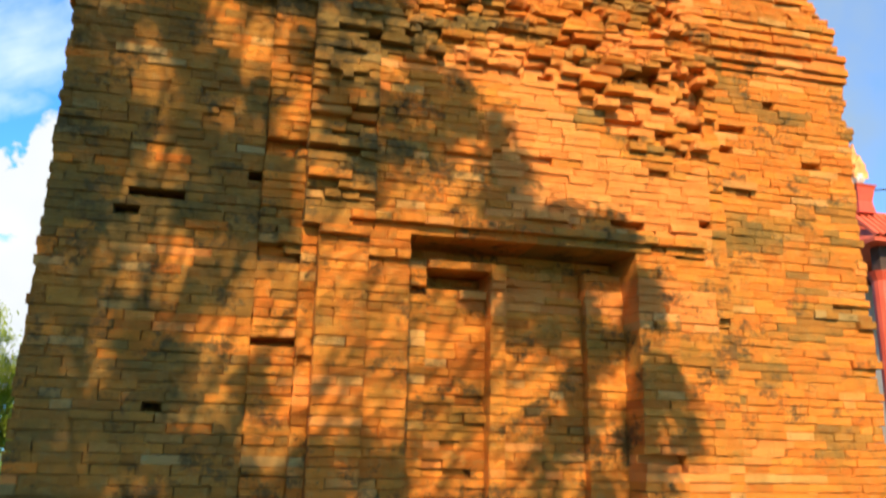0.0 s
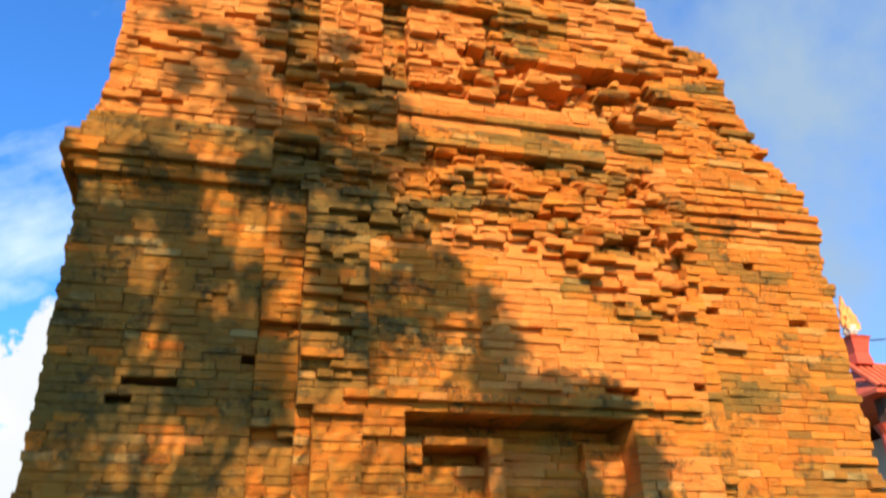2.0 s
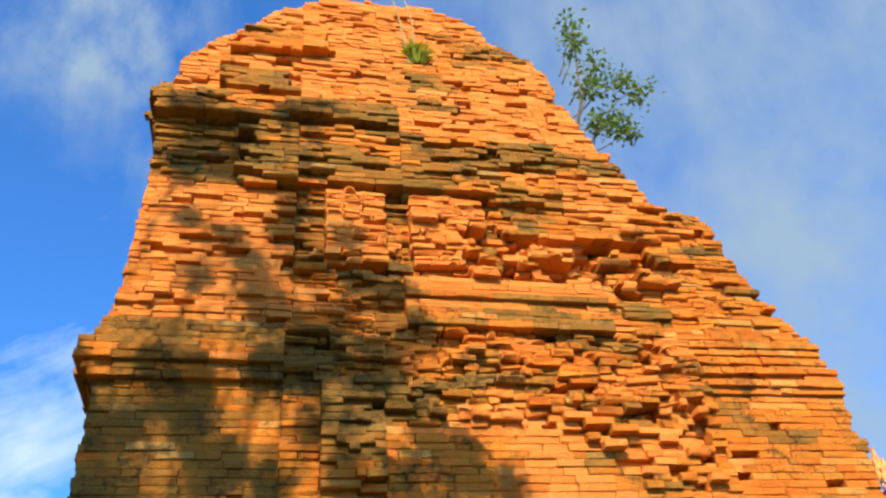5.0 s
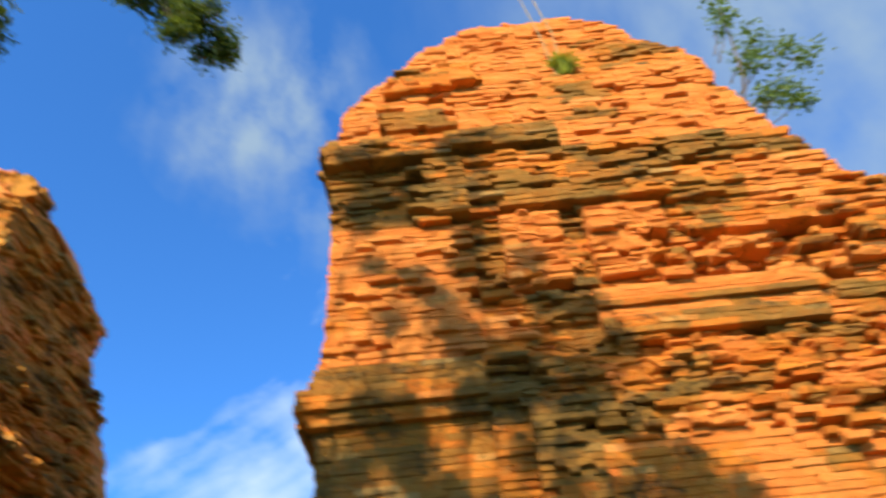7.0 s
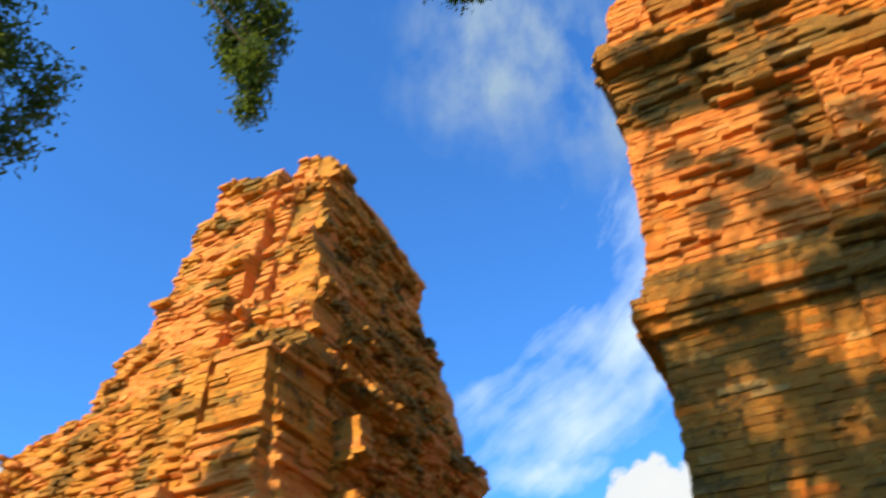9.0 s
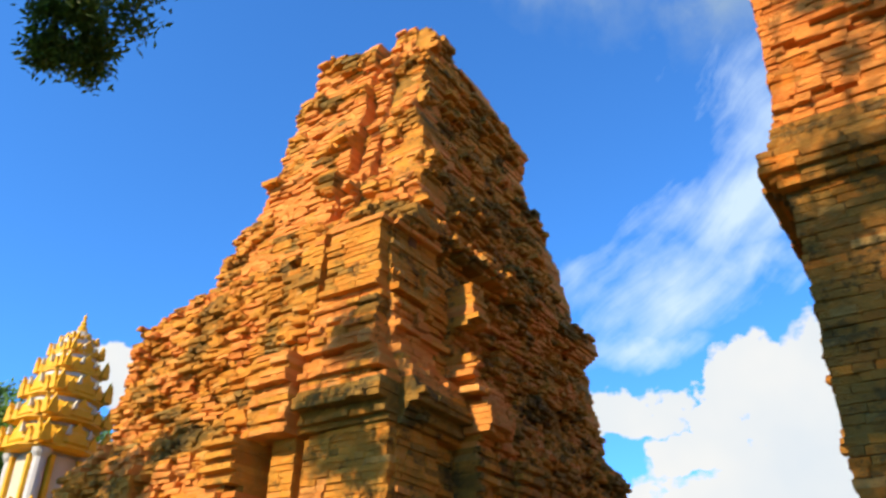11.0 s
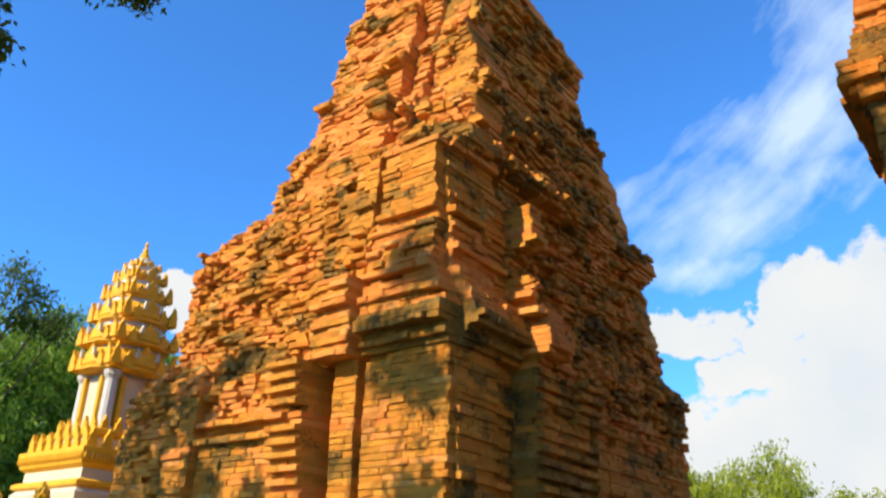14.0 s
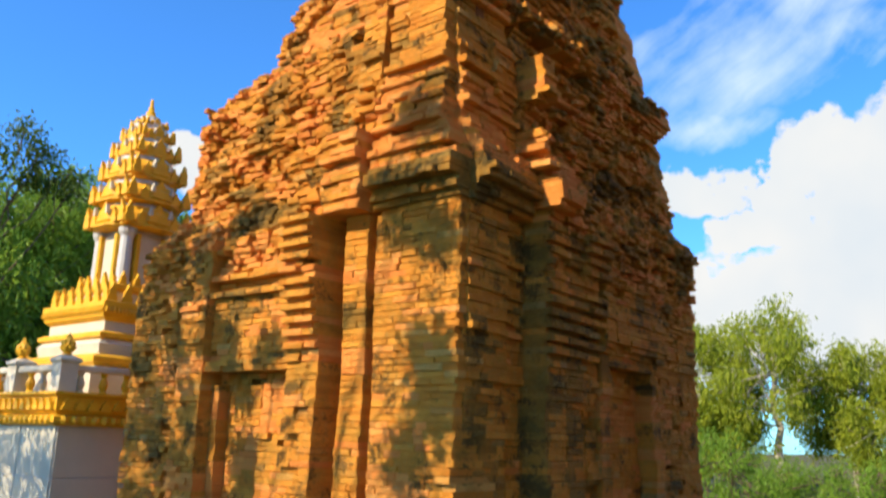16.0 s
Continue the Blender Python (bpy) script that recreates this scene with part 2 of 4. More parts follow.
def ring_solid(bm, rings, sides, turn=0.0, at=(0, 0)):
    """A solid out of regular rings (radius, z)."""
    rows = []
    for r, z in rings:
        rows.append([bm.verts.new((at[0] + r * math.cos(turn + 2 * math.pi * i / sides), at[1] + r * math.sin(turn + 2 * math.pi * i / sides), z)) for i in range(sides)])
    for a, b in zip(rows, rows[1:]):
        for i in range(sides):
            bm.faces.new((a[i], a[(i + 1) % sides], b[(i + 1) % sides], b[i]))
    bm.faces.new(rows[0][::-1])
    bm.faces.new(rows[-1])


def square_solid(bm, rings, at=(0, 0)):
    """A square-plan moulded solid: rows of (half width, z)."""
    ring_solid(bm, [(h * math.sqrt(2), z) for h, z in rings], 4, math.pi / 4, at)


def tube(bm, points, radii, sides=7):
    rows = []
    pts = [Vector(p) for p in points]
    for i, (p, r) in enumerate(zip(pts, radii)):
        d = (pts[min(i + 1, len(pts) - 1)] - pts[max(i - 1, 0)]).normalized()
        a = d.cross(Vector((0.31, 0.95, 0.05))).normalized()
        b = d.cross(a)
        rows.append([bm.verts.new(p + r * (math.cos(2 * math.pi * j / sides) * a + math.sin(2 * math.pi * j / sides) * b)) for j in range(sides)])
    for a, b in zip(rows, rows[1:]):
        for i in range(sides):
            bm.faces.new((a[i], a[(i + 1) % sides], b[(i + 1) % sides], b[i]))
    bm.faces.new(rows[-1])


def bend(a, b, rng, sag=0.0, wobble=0.12, steps=6):
    a, b = Vector(a), Vector(b)
    out = []
    for i in range(steps + 1):
        s = i / steps
        w = math.sin(math.pi * s) * (b - a).length * wobble
        out.append(a.lerp(b, s) + Vector((rng.uniform(-w, w), rng.uniform(-w, w), rng.uniform(-w, w) * 0.6 + sag * math.sin(math.pi * s))))
    return out


def interp(rows, z):
    """Straight-line reading of (z, value) rows."""
    if z <= rows[0][0]:
        return rows[0][1]
    for (a, p), (b, q) in zip(rows, rows[1:]):
        if z <= b:
            return p + (q - p) * (z - a) / (b - a)
    return rows[-1][1]


# ---- ground ----
bm = bmesh.new()
bmesh.ops.create_grid(bm, x_segments=120, y_segments=120, size=400)
for v in bm.verts:
    far = v.co.length
    v.co.z = -0.02 + (noise.noise(v.co * 0.03) * 0.6 if far > 40 else 0.0) - (0.3 if far > 60 else 0)
tagged(part("ground", bm, SOIL, None, "short dry grass and bare soil round the ruins"), category="ground", kind="structure")


# ---- brick towers ----
COURSE = 0.053


def rnd_noise(a, b, c=0.0):
    return noise.noise(Vector((a, b, c)))


class Bricks:
    """Collects worn bricks into one mesh per part."""

    def __init__(self):
        self.verts, self.faces, self.mats = {}, {}, {}

    def add(self, key, corners, slot):
        vs, fs, ms = self.verts.setdefault(key, []), self.faces.setdefault(key, []), self.mats.setdefault(key, [])
        n = len(vs)
        vs.extend(corners)
        for i in range(4):
            j = (i + 1) % 4
            fs.append((n + i, n + j, n + 4 + j, n + 4 + i))
            fs.append((n + 4 + i, n + 4 + j, n + 8 + j, n + 8 + i))
        fs.append((n + 8, n + 9, n + 10, n + 11))
        ms.extend([slot] * 9)

    def mesh(self, key):
        me = bpy.data.meshes.new(key)
        me.from_pydata(self.verts[key], [], self.faces[key])
        me.polygons.foreach_set("material_index", self.mats[key])
        me.update()
        return me


def brick_corners(rng, length, depth, height, worn):
    """Twelve corners: back, shoulder, front; x along the wall, y outwards (front at 0), z up from the bed."""
    e = 0.003 + worn * rng.random()
    out = []
    for y, inset in ((-depth, 0.0), (-e, 0.0), (0.0, e)):
        for x, z in ((0, 0), (1, 0), (1, 1), (0, 1)):
            jx, jy, jz = (rng.uniform(-1, 1) * (0.0015 + worn * 0.45) for _ in range(3))
            out.append((x * length + (inset if x == 0 else -inset) + jx, y + (jy if y > -depth else 0), z * height + (inset if z == 0 else -inset) * 0.8 + jz * 0.7))
    return out


TONE = [0.5]
LIFT = ("pilaster", "lintel", "false_door", "capital", "corner_column", "corner_pier")


def tower(name, label, at, top, spans, feature, breaks, left_from, window, seed, part_labels):
    """A solid brick tower built course by course. spans(z): x0, x1, y0, y1; feature(face, u, z): outward step, part, slot, raggedness; breaks(face, z): where bricks must end."""
    rng = random.Random(seed)
    root = thing(name, (at[0], at[1], 0), label, "temple tower", "ruined brick towers")
    away = Vector((-at[0], -at[1], 0))
    store, singles = Bricks(), []
    counts = {}
    courses = int(top / COURSE)
    for c in range(courses):
        z = c * COURSE
        zc = z + COURSE / 2
        x0, x1, y0, y1 = spans(zc)
        x0, x1 = x0 + rng.uniform(-1, 1) * 0.012, x1 + rng.uniform(-1, 1) * 0.02
        for face, lo, hi in (("front", x0, x1), ("right", y0 + 0.10, y1 - 0.08), ("back", x0, x1), ("left", y0 + left_from(zc) + 0.12, y1 - 0.08)):
            stops = sorted(b for b in breaks(face, zc) if lo + 0.02 < b < hi - 0.02) + [hi]
            u = lo
            first = True
            loose = [0.0]
            while u < hi - 0.02:
                stop = next(b for b in stops if b > u + 0.005)
                length = rng.choice((0.10, 0.15, 0.19, 0.23, 0.27)) * rng.uniform(0.85, 1.15)
                if loose[0] > 1.5:
                    length *= rng.uniform(0.5, 0.9)
                if first:
                    length *= rng.uniform(0.4, 1.0)
                    first = False
                if stop - u - length < 0.07:
                    length = stop - u
                mid = u + length / 2
                tone = 0.5 + 0.70 * rnd_noise(mid * 1.7, zc * 2.9, 40.0 + len(face)) + 0.30 * rnd_noise(mid * 5.0, zc * 8.0, 44.0) + rng.gauss(0, 0.05)
                TONE[0] = min(0.999, max(0.0, tone))
                out, group, slot, ragged = feature(face, mid, zc, rng)
                loose[0] = ragged
                lifted = group.split(":")[0] in LIFT and face in ("front", "right") and zc > 0.9
                if lifted:
                    group += ":" + face
                out += rng.gauss(0, 0.004) + 0.035 * rnd_noise(mid * 0.9, zc * 1.1, 60.0 + len(face))
                r = rng.random() if rng.random() < 0.35 else 0.5 + 0.5 * noise.cell(Vector((mid / 0.21 + 0.4 * math.floor(zc / 0.11), zc / 0.11, 3.0 + len(face))))
                if r < 0.05 * ragged:
                    out -= rng.uniform(0.03, 0.11)
                elif r > 1 - 0.04 * ragged:
                    out += rng.uniform(0.015, 0.055)
                dz = rng.uniform(-0.002, 0.002)
                pts = brick_corners(rng, length - 0.002, 0.5, COURSE - 0.0015, 0.003 + 0.009 * min(ragged, 2.2))
                tilt = rng.gauss(0, 0.012) * min(ragged, 1.5)
                spot = []
                for px, py, pz in pts:
                    py = py + out + tilt * (px - length / 2)
                    if face == "front":
                        q = (u + px, y0 - py, z + pz + dz)
                    elif face == "back":
                        q = (u + length - px, y1 + py, z + pz + dz)
                    elif face == "right":
                        q = (x1 + py, u + px, z + pz + dz)
                    else:
                        q = (x0 - py, u + length - px, z + pz + dz)
                    spot.append((q[0] + away.x, q[1] + away.y, q[2]))
                if (lifted and counts.get(group, 0) < 290) or (group == "wall" and window(face, mid, zc) and counts.get(group, 0) < 300):
                    counts[group] = counts.get(group, 0) + 1
                    singles.append((group, face, u, length, out, z + dz, y0, x1, slot))
                else:
                    store.add(group if group.split(":")[0] not in LIFT else "wall", spot, slot)
                u += length
    # the solid heart behind the facing
    bm = bmesh.new()
    z = 0.0
    while z < top - 0.3:
        step = min(0.4, top - 0.1 - z)
        x0, x1, y0, y1 = spans(z + step)
        a0, a1, b0, b1 = spans(z)
        x0, x1, y0, y1 = max(x0, a0), min(x1, a1), max(y0, b0), min(y1, b1)
        if x1 - x0 > 0.9 and y1 - y0 > 0.9:
            lf = max(left_from(z), left_from(z + step))
            add_box(bm, x0 + 0.36 + away.x, y0 + 0.42 + lf + away.y, z, x1 - 0.36 + away.x, y1 - 0.36 + away.y, z + step)
        z += step
    part("core", bm, CORE, root, "rubble brick heart of the tower")
    made = {}
    for key in store.verts:
        made[key] = link(key.split(":")[0], store.mesh(key), [BRICK[CLAY_TINTS[seed] + s] for s in SLOTS], root, part_labels.get(key.split(":")[0], ""))
        tagged(made[key], kind="stuff")
    # a rubble bed behind each part whose bricks are laid singly
    for key in sorted({row[0] for row in singles} - {"wall"}):
        rows = [row for row in singles if row[0] == key]
        face = rows[0][1]
        lo, hi = min(r[2] for r in rows), max(r[2] + r[3] for r in rows)
        z0, z1 = min(r[5] for r in rows), max(r[5] for r in rows) + COURSE
        deep = min(r[4] for r in rows)
        bm = bmesh.new()
        if face == "front":
            y = max(r[6] for r in rows) - deep
            add_box(bm, lo + 0.03 + away.x, y + 0.34 + away.y, z0 + 0.02, hi - 0.03 + away.x, y + 0.46 + away.y, z1 - 0.02)
        else:
            x = min(r[7] for r in rows) + deep
            add_box(bm, x - 0.46 + away.x, max(lo, rows[0][6] + 0.3) + 0.03 + away.y, z0 + 0.02, x - 0.34 + away.x, hi - 0.03 + away.y, z1 - 0.02)
        made[key] = part(key.split(":")[0], bm, CORE, root, part_labels.get(key.split(":")[0], ""))
    return root, singles, made, away


BRICK_MESHES = {}


def lay_single_bricks(singles, made, away, seed, clay):
    """The bricks that stand nearest, each an object of its own on shared meshes."""
    rng = random.Random(seed)
    for group, face, u, length, out, z, y0, x1, slot in singles:
        size = 0.10 if length < 0.13 else (0.16 if length < 0.2 else (0.24 if length < 0.28 else 0.32))
        key = (clay, slot, size, rng.randrange(5))
        if key not in BRICK_MESHES:
            me = bpy.data.meshes.new("brick")
            fs = []
            for i in range(4):
                j = (i + 1) % 4
                fs += [(i, 4 + i, 4 + j, j), (4 + i, 8 + i, 8 + j, 4 + j)]
            me.from_pydata([(x, -y, w) for x, y, w in brick_corners(rng, size, 0.5, COURSE - 0.0015, 0.006)], [], fs + [(8, 11, 10, 9)])
            me.materials.append(BRICK[clay + SLOTS[slot]])
            BRICK_MESHES[key] = me
        ob = new("brick", BRICK_MESHES[key])
        ob.parent = made[group]
        if face == "front":
            ob.matrix_basis = Matrix.Translation((u + away.x, y0 - out + away.y, z)) @ Matrix.Diagonal(((length - 0.002) / size, 1, 1, 1))
        else:
            ob.matrix_basis = Matrix.Translation((x1 + out + away.x, u + away.y, z)) @ Matrix.Rotation(math.pi / 2, 4, "Z") @ Matrix.Diagonal(((length - 0.002) / size, 1, 1, 1))


T1_FRONT = [(4.2, 0.0), (4.35, 0.0), (4.75, 0.08), (5.4, 0.13), (6.3, 0.18), (6.9, 0.18), (7.5, 0.33), (7.8, 0.40), (8.9, 0.73), (10.1, 1.08), (10.7, 1.35)]
T1_LEFT = [(0, -1.12), (2.0, -1.08), (4.1, -1.07), (4.3, -1.10), (4.42, -1.2), (4.58, -1.2), (4.66, -1.11), (5.0, -1.06), (6.5, -1.04), (6.95, -1.08), (7.15, -1.16), (7.25, -1.1), (7.4, -1.04),
           (8.08, -1.0), (9.0, -0.55), (9.8, -0.07), (10.4, 0.41), (10.7, 0.7)]
T1_RIGHT = [(0, 4.2), (3.8, 4.15), (3.95, 4.2), (4.05, 4.12), (4.25, 4.15), (4.86, 4.12), (5.36, 3.87), (6.15, 3.71), (6.32, 3.25), (6.77, 2.95), (7.35, 2.74), (8.8, 2.70), (9.04, 2.72), (9.5, 2.31),
            (10.5, 1.85), (10.7, 1.6)]
T1_BACK = [(0, 9.7), (4.4, 9.6), (6.9, 9.1), (8.9, 8.2), (10.7, 7.0)]


def t1_spans(z):
    return interp(T1_LEFT, z), interp(T1_RIGHT, z), 4.5 + interp(T1_FRONT, z), interp(T1_BACK, z)


def inside(v, a, b):
    return a <= v < b


def choose(rng, fresh, worn, dark):
    """Sound, weathered or lichen-grown brick, in drifts over the wall; the last also darkens shaded spots of the second
    tower.
    """
    r = TONE[0] * (fresh + worn + dark)
    return 0 if r < fresh else (1 if r < fresh + worn else 2)


def patch(u, z, seed, scale=1.6):
    return rnd_noise(u * scale, z * scale * 1.5, seed)


PUTLOGS = ((3.2, 3.83, 0.05), (3.43, 3.62, 0.04), (3.78, 3.63, 0.04), (3.16, 3.68, 0.1), (-0.5, 2.98, 0.05), (-0.66, 2.9, 0.09), (0.0, 3.15, 0.08), (-0.42, 1.85, 0.06), (3.6, 2.35, 0.05), (0.2, 2.2, 0.04))


def t1_feature(face, u, z, rng):
    rag = 0.35
    x = u
    if face in ("right", "left", "back"):
        x = 1.54 + (u - (7.1 if face != "back" else 1.54)) * 0.95
    n = patch(x, z, 3.1 + len(face))
    fine = rnd_noise(x * 5.0, z * 9.0, 8.0)
    group, out, slot = "wall", 0.0, choose(rng, 0.15, 0.75, 0.1 + max(0, n))
    centre = inside(x, 0.06, 3.04)
    if z < 4.3:
        out = 0.06 if centre else 0.0
        if not centre:
            slot = choose(rng, 0.04, 0.42, 0.85 + max(0, n) * 0.6) if x < 1.5 else choose(rng, 0.22, 0.65, 0.42)
            rag = 0.16
        if inside(x, 0.39, 0.67) and z < 2.86:
            out, group, slot, rag = 0.17, "pilaster:a", choose(rng, 0.1, 0.9, 0.12), 0.15
            if inside(z, 2.72, 2.80):
                out -= 0.05
        elif inside(x, 0.67, 0.92) and z < 2.86:
            out, group, slot, rag = 0.13, "pilaster:b", choose(rng, 0.1, 0.9, 0.08), 0.15
            if inside(z, 2.65, 2.7):
                out -= 0.04
        elif inside(x, 2.36, 2.64) and z < 2.88:
            out, group, slot, rag = 0.10, "pilaster:c", choose(rng, 0.3, 0.7, 0.05), 0.4
        elif inside(x, 2.64, 2.92) and z < 2.88:
            out, group, slot, rag = 0.075, "pilaster:d", choose(rng, 0.3, 0.7, 0.05), 0.3
        elif inside(x, 0.92, 2.36) and z < 2.88:
            group, slot, rag = "false_door", choose(rng, 0.25, 0.75, 0.1), 0.35
            out = -0.10
            if inside(x, 1.07, 1.46):
                out = -0.17 if z < 2.60 else (-0.32 if z < 2.72 else -0.05)
                if z < 1.95:
                    out += fine * 0.06
            elif inside(x, 1.46, 1.56):
                out = -0.06
            elif inside(x, 1.56, 2.10):
                out = -0.16 if z < 2.62 else -0.20
            elif x > 2.1:
                out = -0.10 + fine * 0.03
            if z > 2.76:
                out = -0.25
        elif inside(z, 2.88, 2.99) and inside(x, 0.62, 2.80):
            group, out, slot, rag = "lintel", 0.15, choose(rng, 0.2, 0.6, 0.3), 0.3
            if z < 2.93:
                out = 0.10
        elif inside(x, 0.30, 0.70) and z >= 2.86:
            out, slot, rag = 0.16 - abs(x - 0.5) * 0.35 + fine * 0.07, choose(rng, 0.05, 0.3, 1.0), 1.6
            group = "corner_column"
        elif inside(x, 0.06, 0.30):
            out, slot, rag = 0.03 + fine * 0.02, choose(rng, 0.15, 0.5, 0.5), 0.9
        elif centre and z >= 2.99:
            out = 0.07
            slot = choose(rng, 0.75, 0.35, 0.03)
            if inside(x, 0.70, 1.5) and z < 3.9:
                slot = choose(rng, 0.3, 0.7, 0.2)
            if z > 3.35 + 0.9 * abs(x - 2.6) and inside(x, 1.9, 3.0):
                rag = 3.2
                out += 0.04 if fine > 0.1 else (-0.05 if fine < -0.25 else 0)
            if inside(x, 2.93, 3.04):
                out, slot = 0.06 + fine * 0.04, choose(rng, 0.3, 0.5, 0.4)
            if z > 3.98:
                out += 0.05 * (fine > 0) - 0.02
                slot, rag = choose(rng, 0.5, 0.3, 0.4), 2.5
    elif z < 4.78:
        if x > 3.05:
            k = int(z / COURSE)
            out = (0.07, 0.02, 0.05, 0.0, 0.03, 0.06, 0.015)[k % 7]
            group, slot, rag = "cornice:right", choose(rng, 0.35, 0.6, 0.12), 0.4
        elif x < 0.06:
            out = 0.06 if z < 4.42 else (0.12 if z < 4.58 else 0.07)
            group, slot, rag = "cornice:left", choose(rng, 0.05, 0.35, 0.8), 0.6
        else:
            out = 0.07 + 0.10 * fine
            group, slot, rag = "cornice:middle", choose(rng, 0.3, 0.42, 0.4), 2.4
    else:
        group = "ruined_tier"
        slot, rag = choose(rng, 0.65, 0.35, 0.06 + max(0, n) * 0.7), 1.1
        out = 0.05 * fine + 0.06 * n
        if z < 5.25 and inside(x, 0.9, 2.45):
            out, slot, rag = 0.10, choose(rng, 0.9, 0.15, 0.02), 0.3
            if z < 4.92 or (z > 5.02 and z < 5.07):
                slot, out = choose(rng, 0.2, 0.3, 0.6), 0.14
        elif inside(z, 5.25, 5.85) and inside(x, 1.45, 3.1):
            deep = rnd_noise(x * 3.2, z * 5.0, 4.4)
            out = -0.08 + 0.42 * deep
            slot, rag = choose(rng, 0.5, 0.35, 0.35), 5.0
        elif inside(z, 5.4, 6.15) and (inside(x, 0.33, 0.8) or inside(x, 1.0, 1.62)):
            out, slot, rag = 0.06 + 0.04 * fine, choose(rng, 0.9, 0.15, 0.0), 2.0
        elif inside(z, 5.3, 6.2) and inside(x, 0.0, 1.7):
            out, slot, rag = -0.05 + 0.1 * fine, choose(rng, 0.2, 0.3, 0.6), 2.5
        elif inside(z, 6.15, 6.85) and inside(x, -0.3, 2.35):
            out = (0.11 if z < 6.72 else 0.13) + 0.05 * fine
            if abs((x * 2.0) % 1 - 0.5) < 0.08 and z < 6.72:
                out -= 0.05
            group, slot, rag = "frieze", choose(rng, 0.02, 0.5, 0.75), 0.8
        elif inside(z, 4.78, 6.2) and x < 0.1:
            out, slot, rag = 0.02 * fine, choose(rng, 0.85, 0.25, 0.03), 1.0
        elif inside(z, 4.8, 6.3) and x > 3.0:
            out, slot, rag = 0.06 * fine, choose(rng, 0.15, 0.7, 0.3), 1.5
        elif inside(x, 0.1, 0.9):
            out, slot, rag = 0.05 + 0.08 * fine, choose(rng, 0.2, 0.3, 0.6), 2.0
        if z >= 6.2 and x < 0.1 and z < 7.0:
            slot = choose(rng, 0.02, 0.35, 0.85)
        if inside(z, 6.88, 7.2) and x < 0.95:
            out, slot, rag = 0.17 + 0.06 * fine, choose(rng, 0.05, 0.25, 0.9), 1.0
            group = "cornice:upper"
        elif z >= 6.88:
            group = "ruined_crown"
            out = 0.06 * fine + 0.10 * patch(x, z, 9.0, 1.3)
            slot, rag = choose(rng, 0.92, 0.12, 0.02), 1.2
            if inside(x, -0.55, 0.0) and inside(z, 7.35, 7.75):
                out, slot = 0.16, choose(rng, 0.02, 0.1, 1)
            if inside(x, -0.5, 0.35) and inside(z, 8.3, 8.9):
                out, slot = 0.14, choose(rng, 0.1, 0.75, 0.5)
            if inside(x, 1.15, 1.6) and inside(z, 7.4, 8.6):
                slot = choose(rng, 0.2, 0.2, 0.7)
            if inside(x, 1.6, 2.5) and inside(z, 8.6, 9.5):
                slot = choose(rng, 0.3, 0.4, 0.5)
    if face == "front":
        for hx, hz, w in PUTLOGS:
            if abs(x - hx) < w and abs(z - hz) < COURSE * 0.55:
                out -= 0.2
    if face != "front" and group.split(":")[0] in ("cornice", "frieze"):
        out *= 0.2
    return out, group, slot, rag


def t1_breaks(face, z):
    if face != "front":
        return []
    if z < 2.88:
        return [0.06, 0.30, 0.39, 0.67, 0.92, 1.07, 1.46, 1.56, 2.10, 2.36, 2.64, 2.92, 3.04]
    if z < 4.3:
        return [0.06, 0.30, 0.70, 2.93, 3.04]
    if z < 4.78:
        return [0.06, 3.05]
    if z < 5.25:
        return [0.1, 0.9, 2.45, 3.0]
    if z < 6.15:
        return [0.1, 0.33, 0.8, 1.0, 1.62]
    return [0.1, 0.95, 2.35]


LABELS = {"wall": "weathered orange brick facing", "pilaster": "flat brick pilaster beside the false door", "false_door": "blind doorway carved in brick",
          "lintel": "projecting weathered brick lintel", "cornice": "stepped lichen-grey brick cornice", "ruined_tier": "crumbled orange brick upper tier",
          "ruined_crown": "sloping broken orange brick summit", "frieze": "greyish brick frieze band with shallow panels", "corner_column": "round lichen-covered brick column stump",
          "capital": "moulded brick capital", "corner_pier": "smooth sunlit brick corner pier"}

t1_root, t1_singles, t1_parts, t1_away = tower(
    "brick_tower", "tall ruined orange brick tower with a blind doorway and crumbled summit", (1.54, 7.1), 10.65, t1_spans, t1_feature, t1_breaks, lambda z: 0.0,
    lambda face, u, z: face == "front" and inside(u, 0.7, 3.0) and inside(z, 2.99, 4.3), 11, LABELS)

# second tower
T2_NEAR = [(3.4, 0.0), (4.6, 0.06), (4.68, 0.08), (5.42, 0.13), (5.5, 0.35), (6.1, 0.75), (7.28, 1.05), (8.6, 1.35), (9.3, 1.5), (9.8, 1.9), (10.2, 2.3)]
T2_FAR = [(3.4, 0.0), (3.84, 0.30), (4.56, 0.35), (5.2, 0.44), (5.6, 0.84), (6.07, 1.0), (7.28, 1.3), (8.62, 1.5), (9.24, 1.57), (9.8, 1.9), (10.2, 2.3)]
T2_SIDE = [(3.44, 0.0), (3.6, -0.02), (3.86, 0.0), (4.14, 0.16), (4.7, 0.20), (5.25, 0.28), (5.4, 0.24), (5.5, 0.15), (5.68, 0.16), (5.75, 0.36), (6.75, 0.49), (7.9, 0.82), (8.3, 0.78), (8.5, 0.74), (9.0, 0.86), (9.2, 0.98), (9.45, 1.35)]
T2_DEEP = [(8.4, 0.0), (8.55, 0.12), (9.02, 0.85), (9.3, 1.25), (9.6, 1.6)]
T2_LEFTW = [(3.4, 0.0), (3.84, 0.33), (4.56, 0.35), (5.2, 0.44), (5.6, 0.84), (6.07, 1.0), (7.28, 1.3), (8.62, 1.5), (9.24, 1.57), (9.8, 2.0), (10.2, 2.6)]


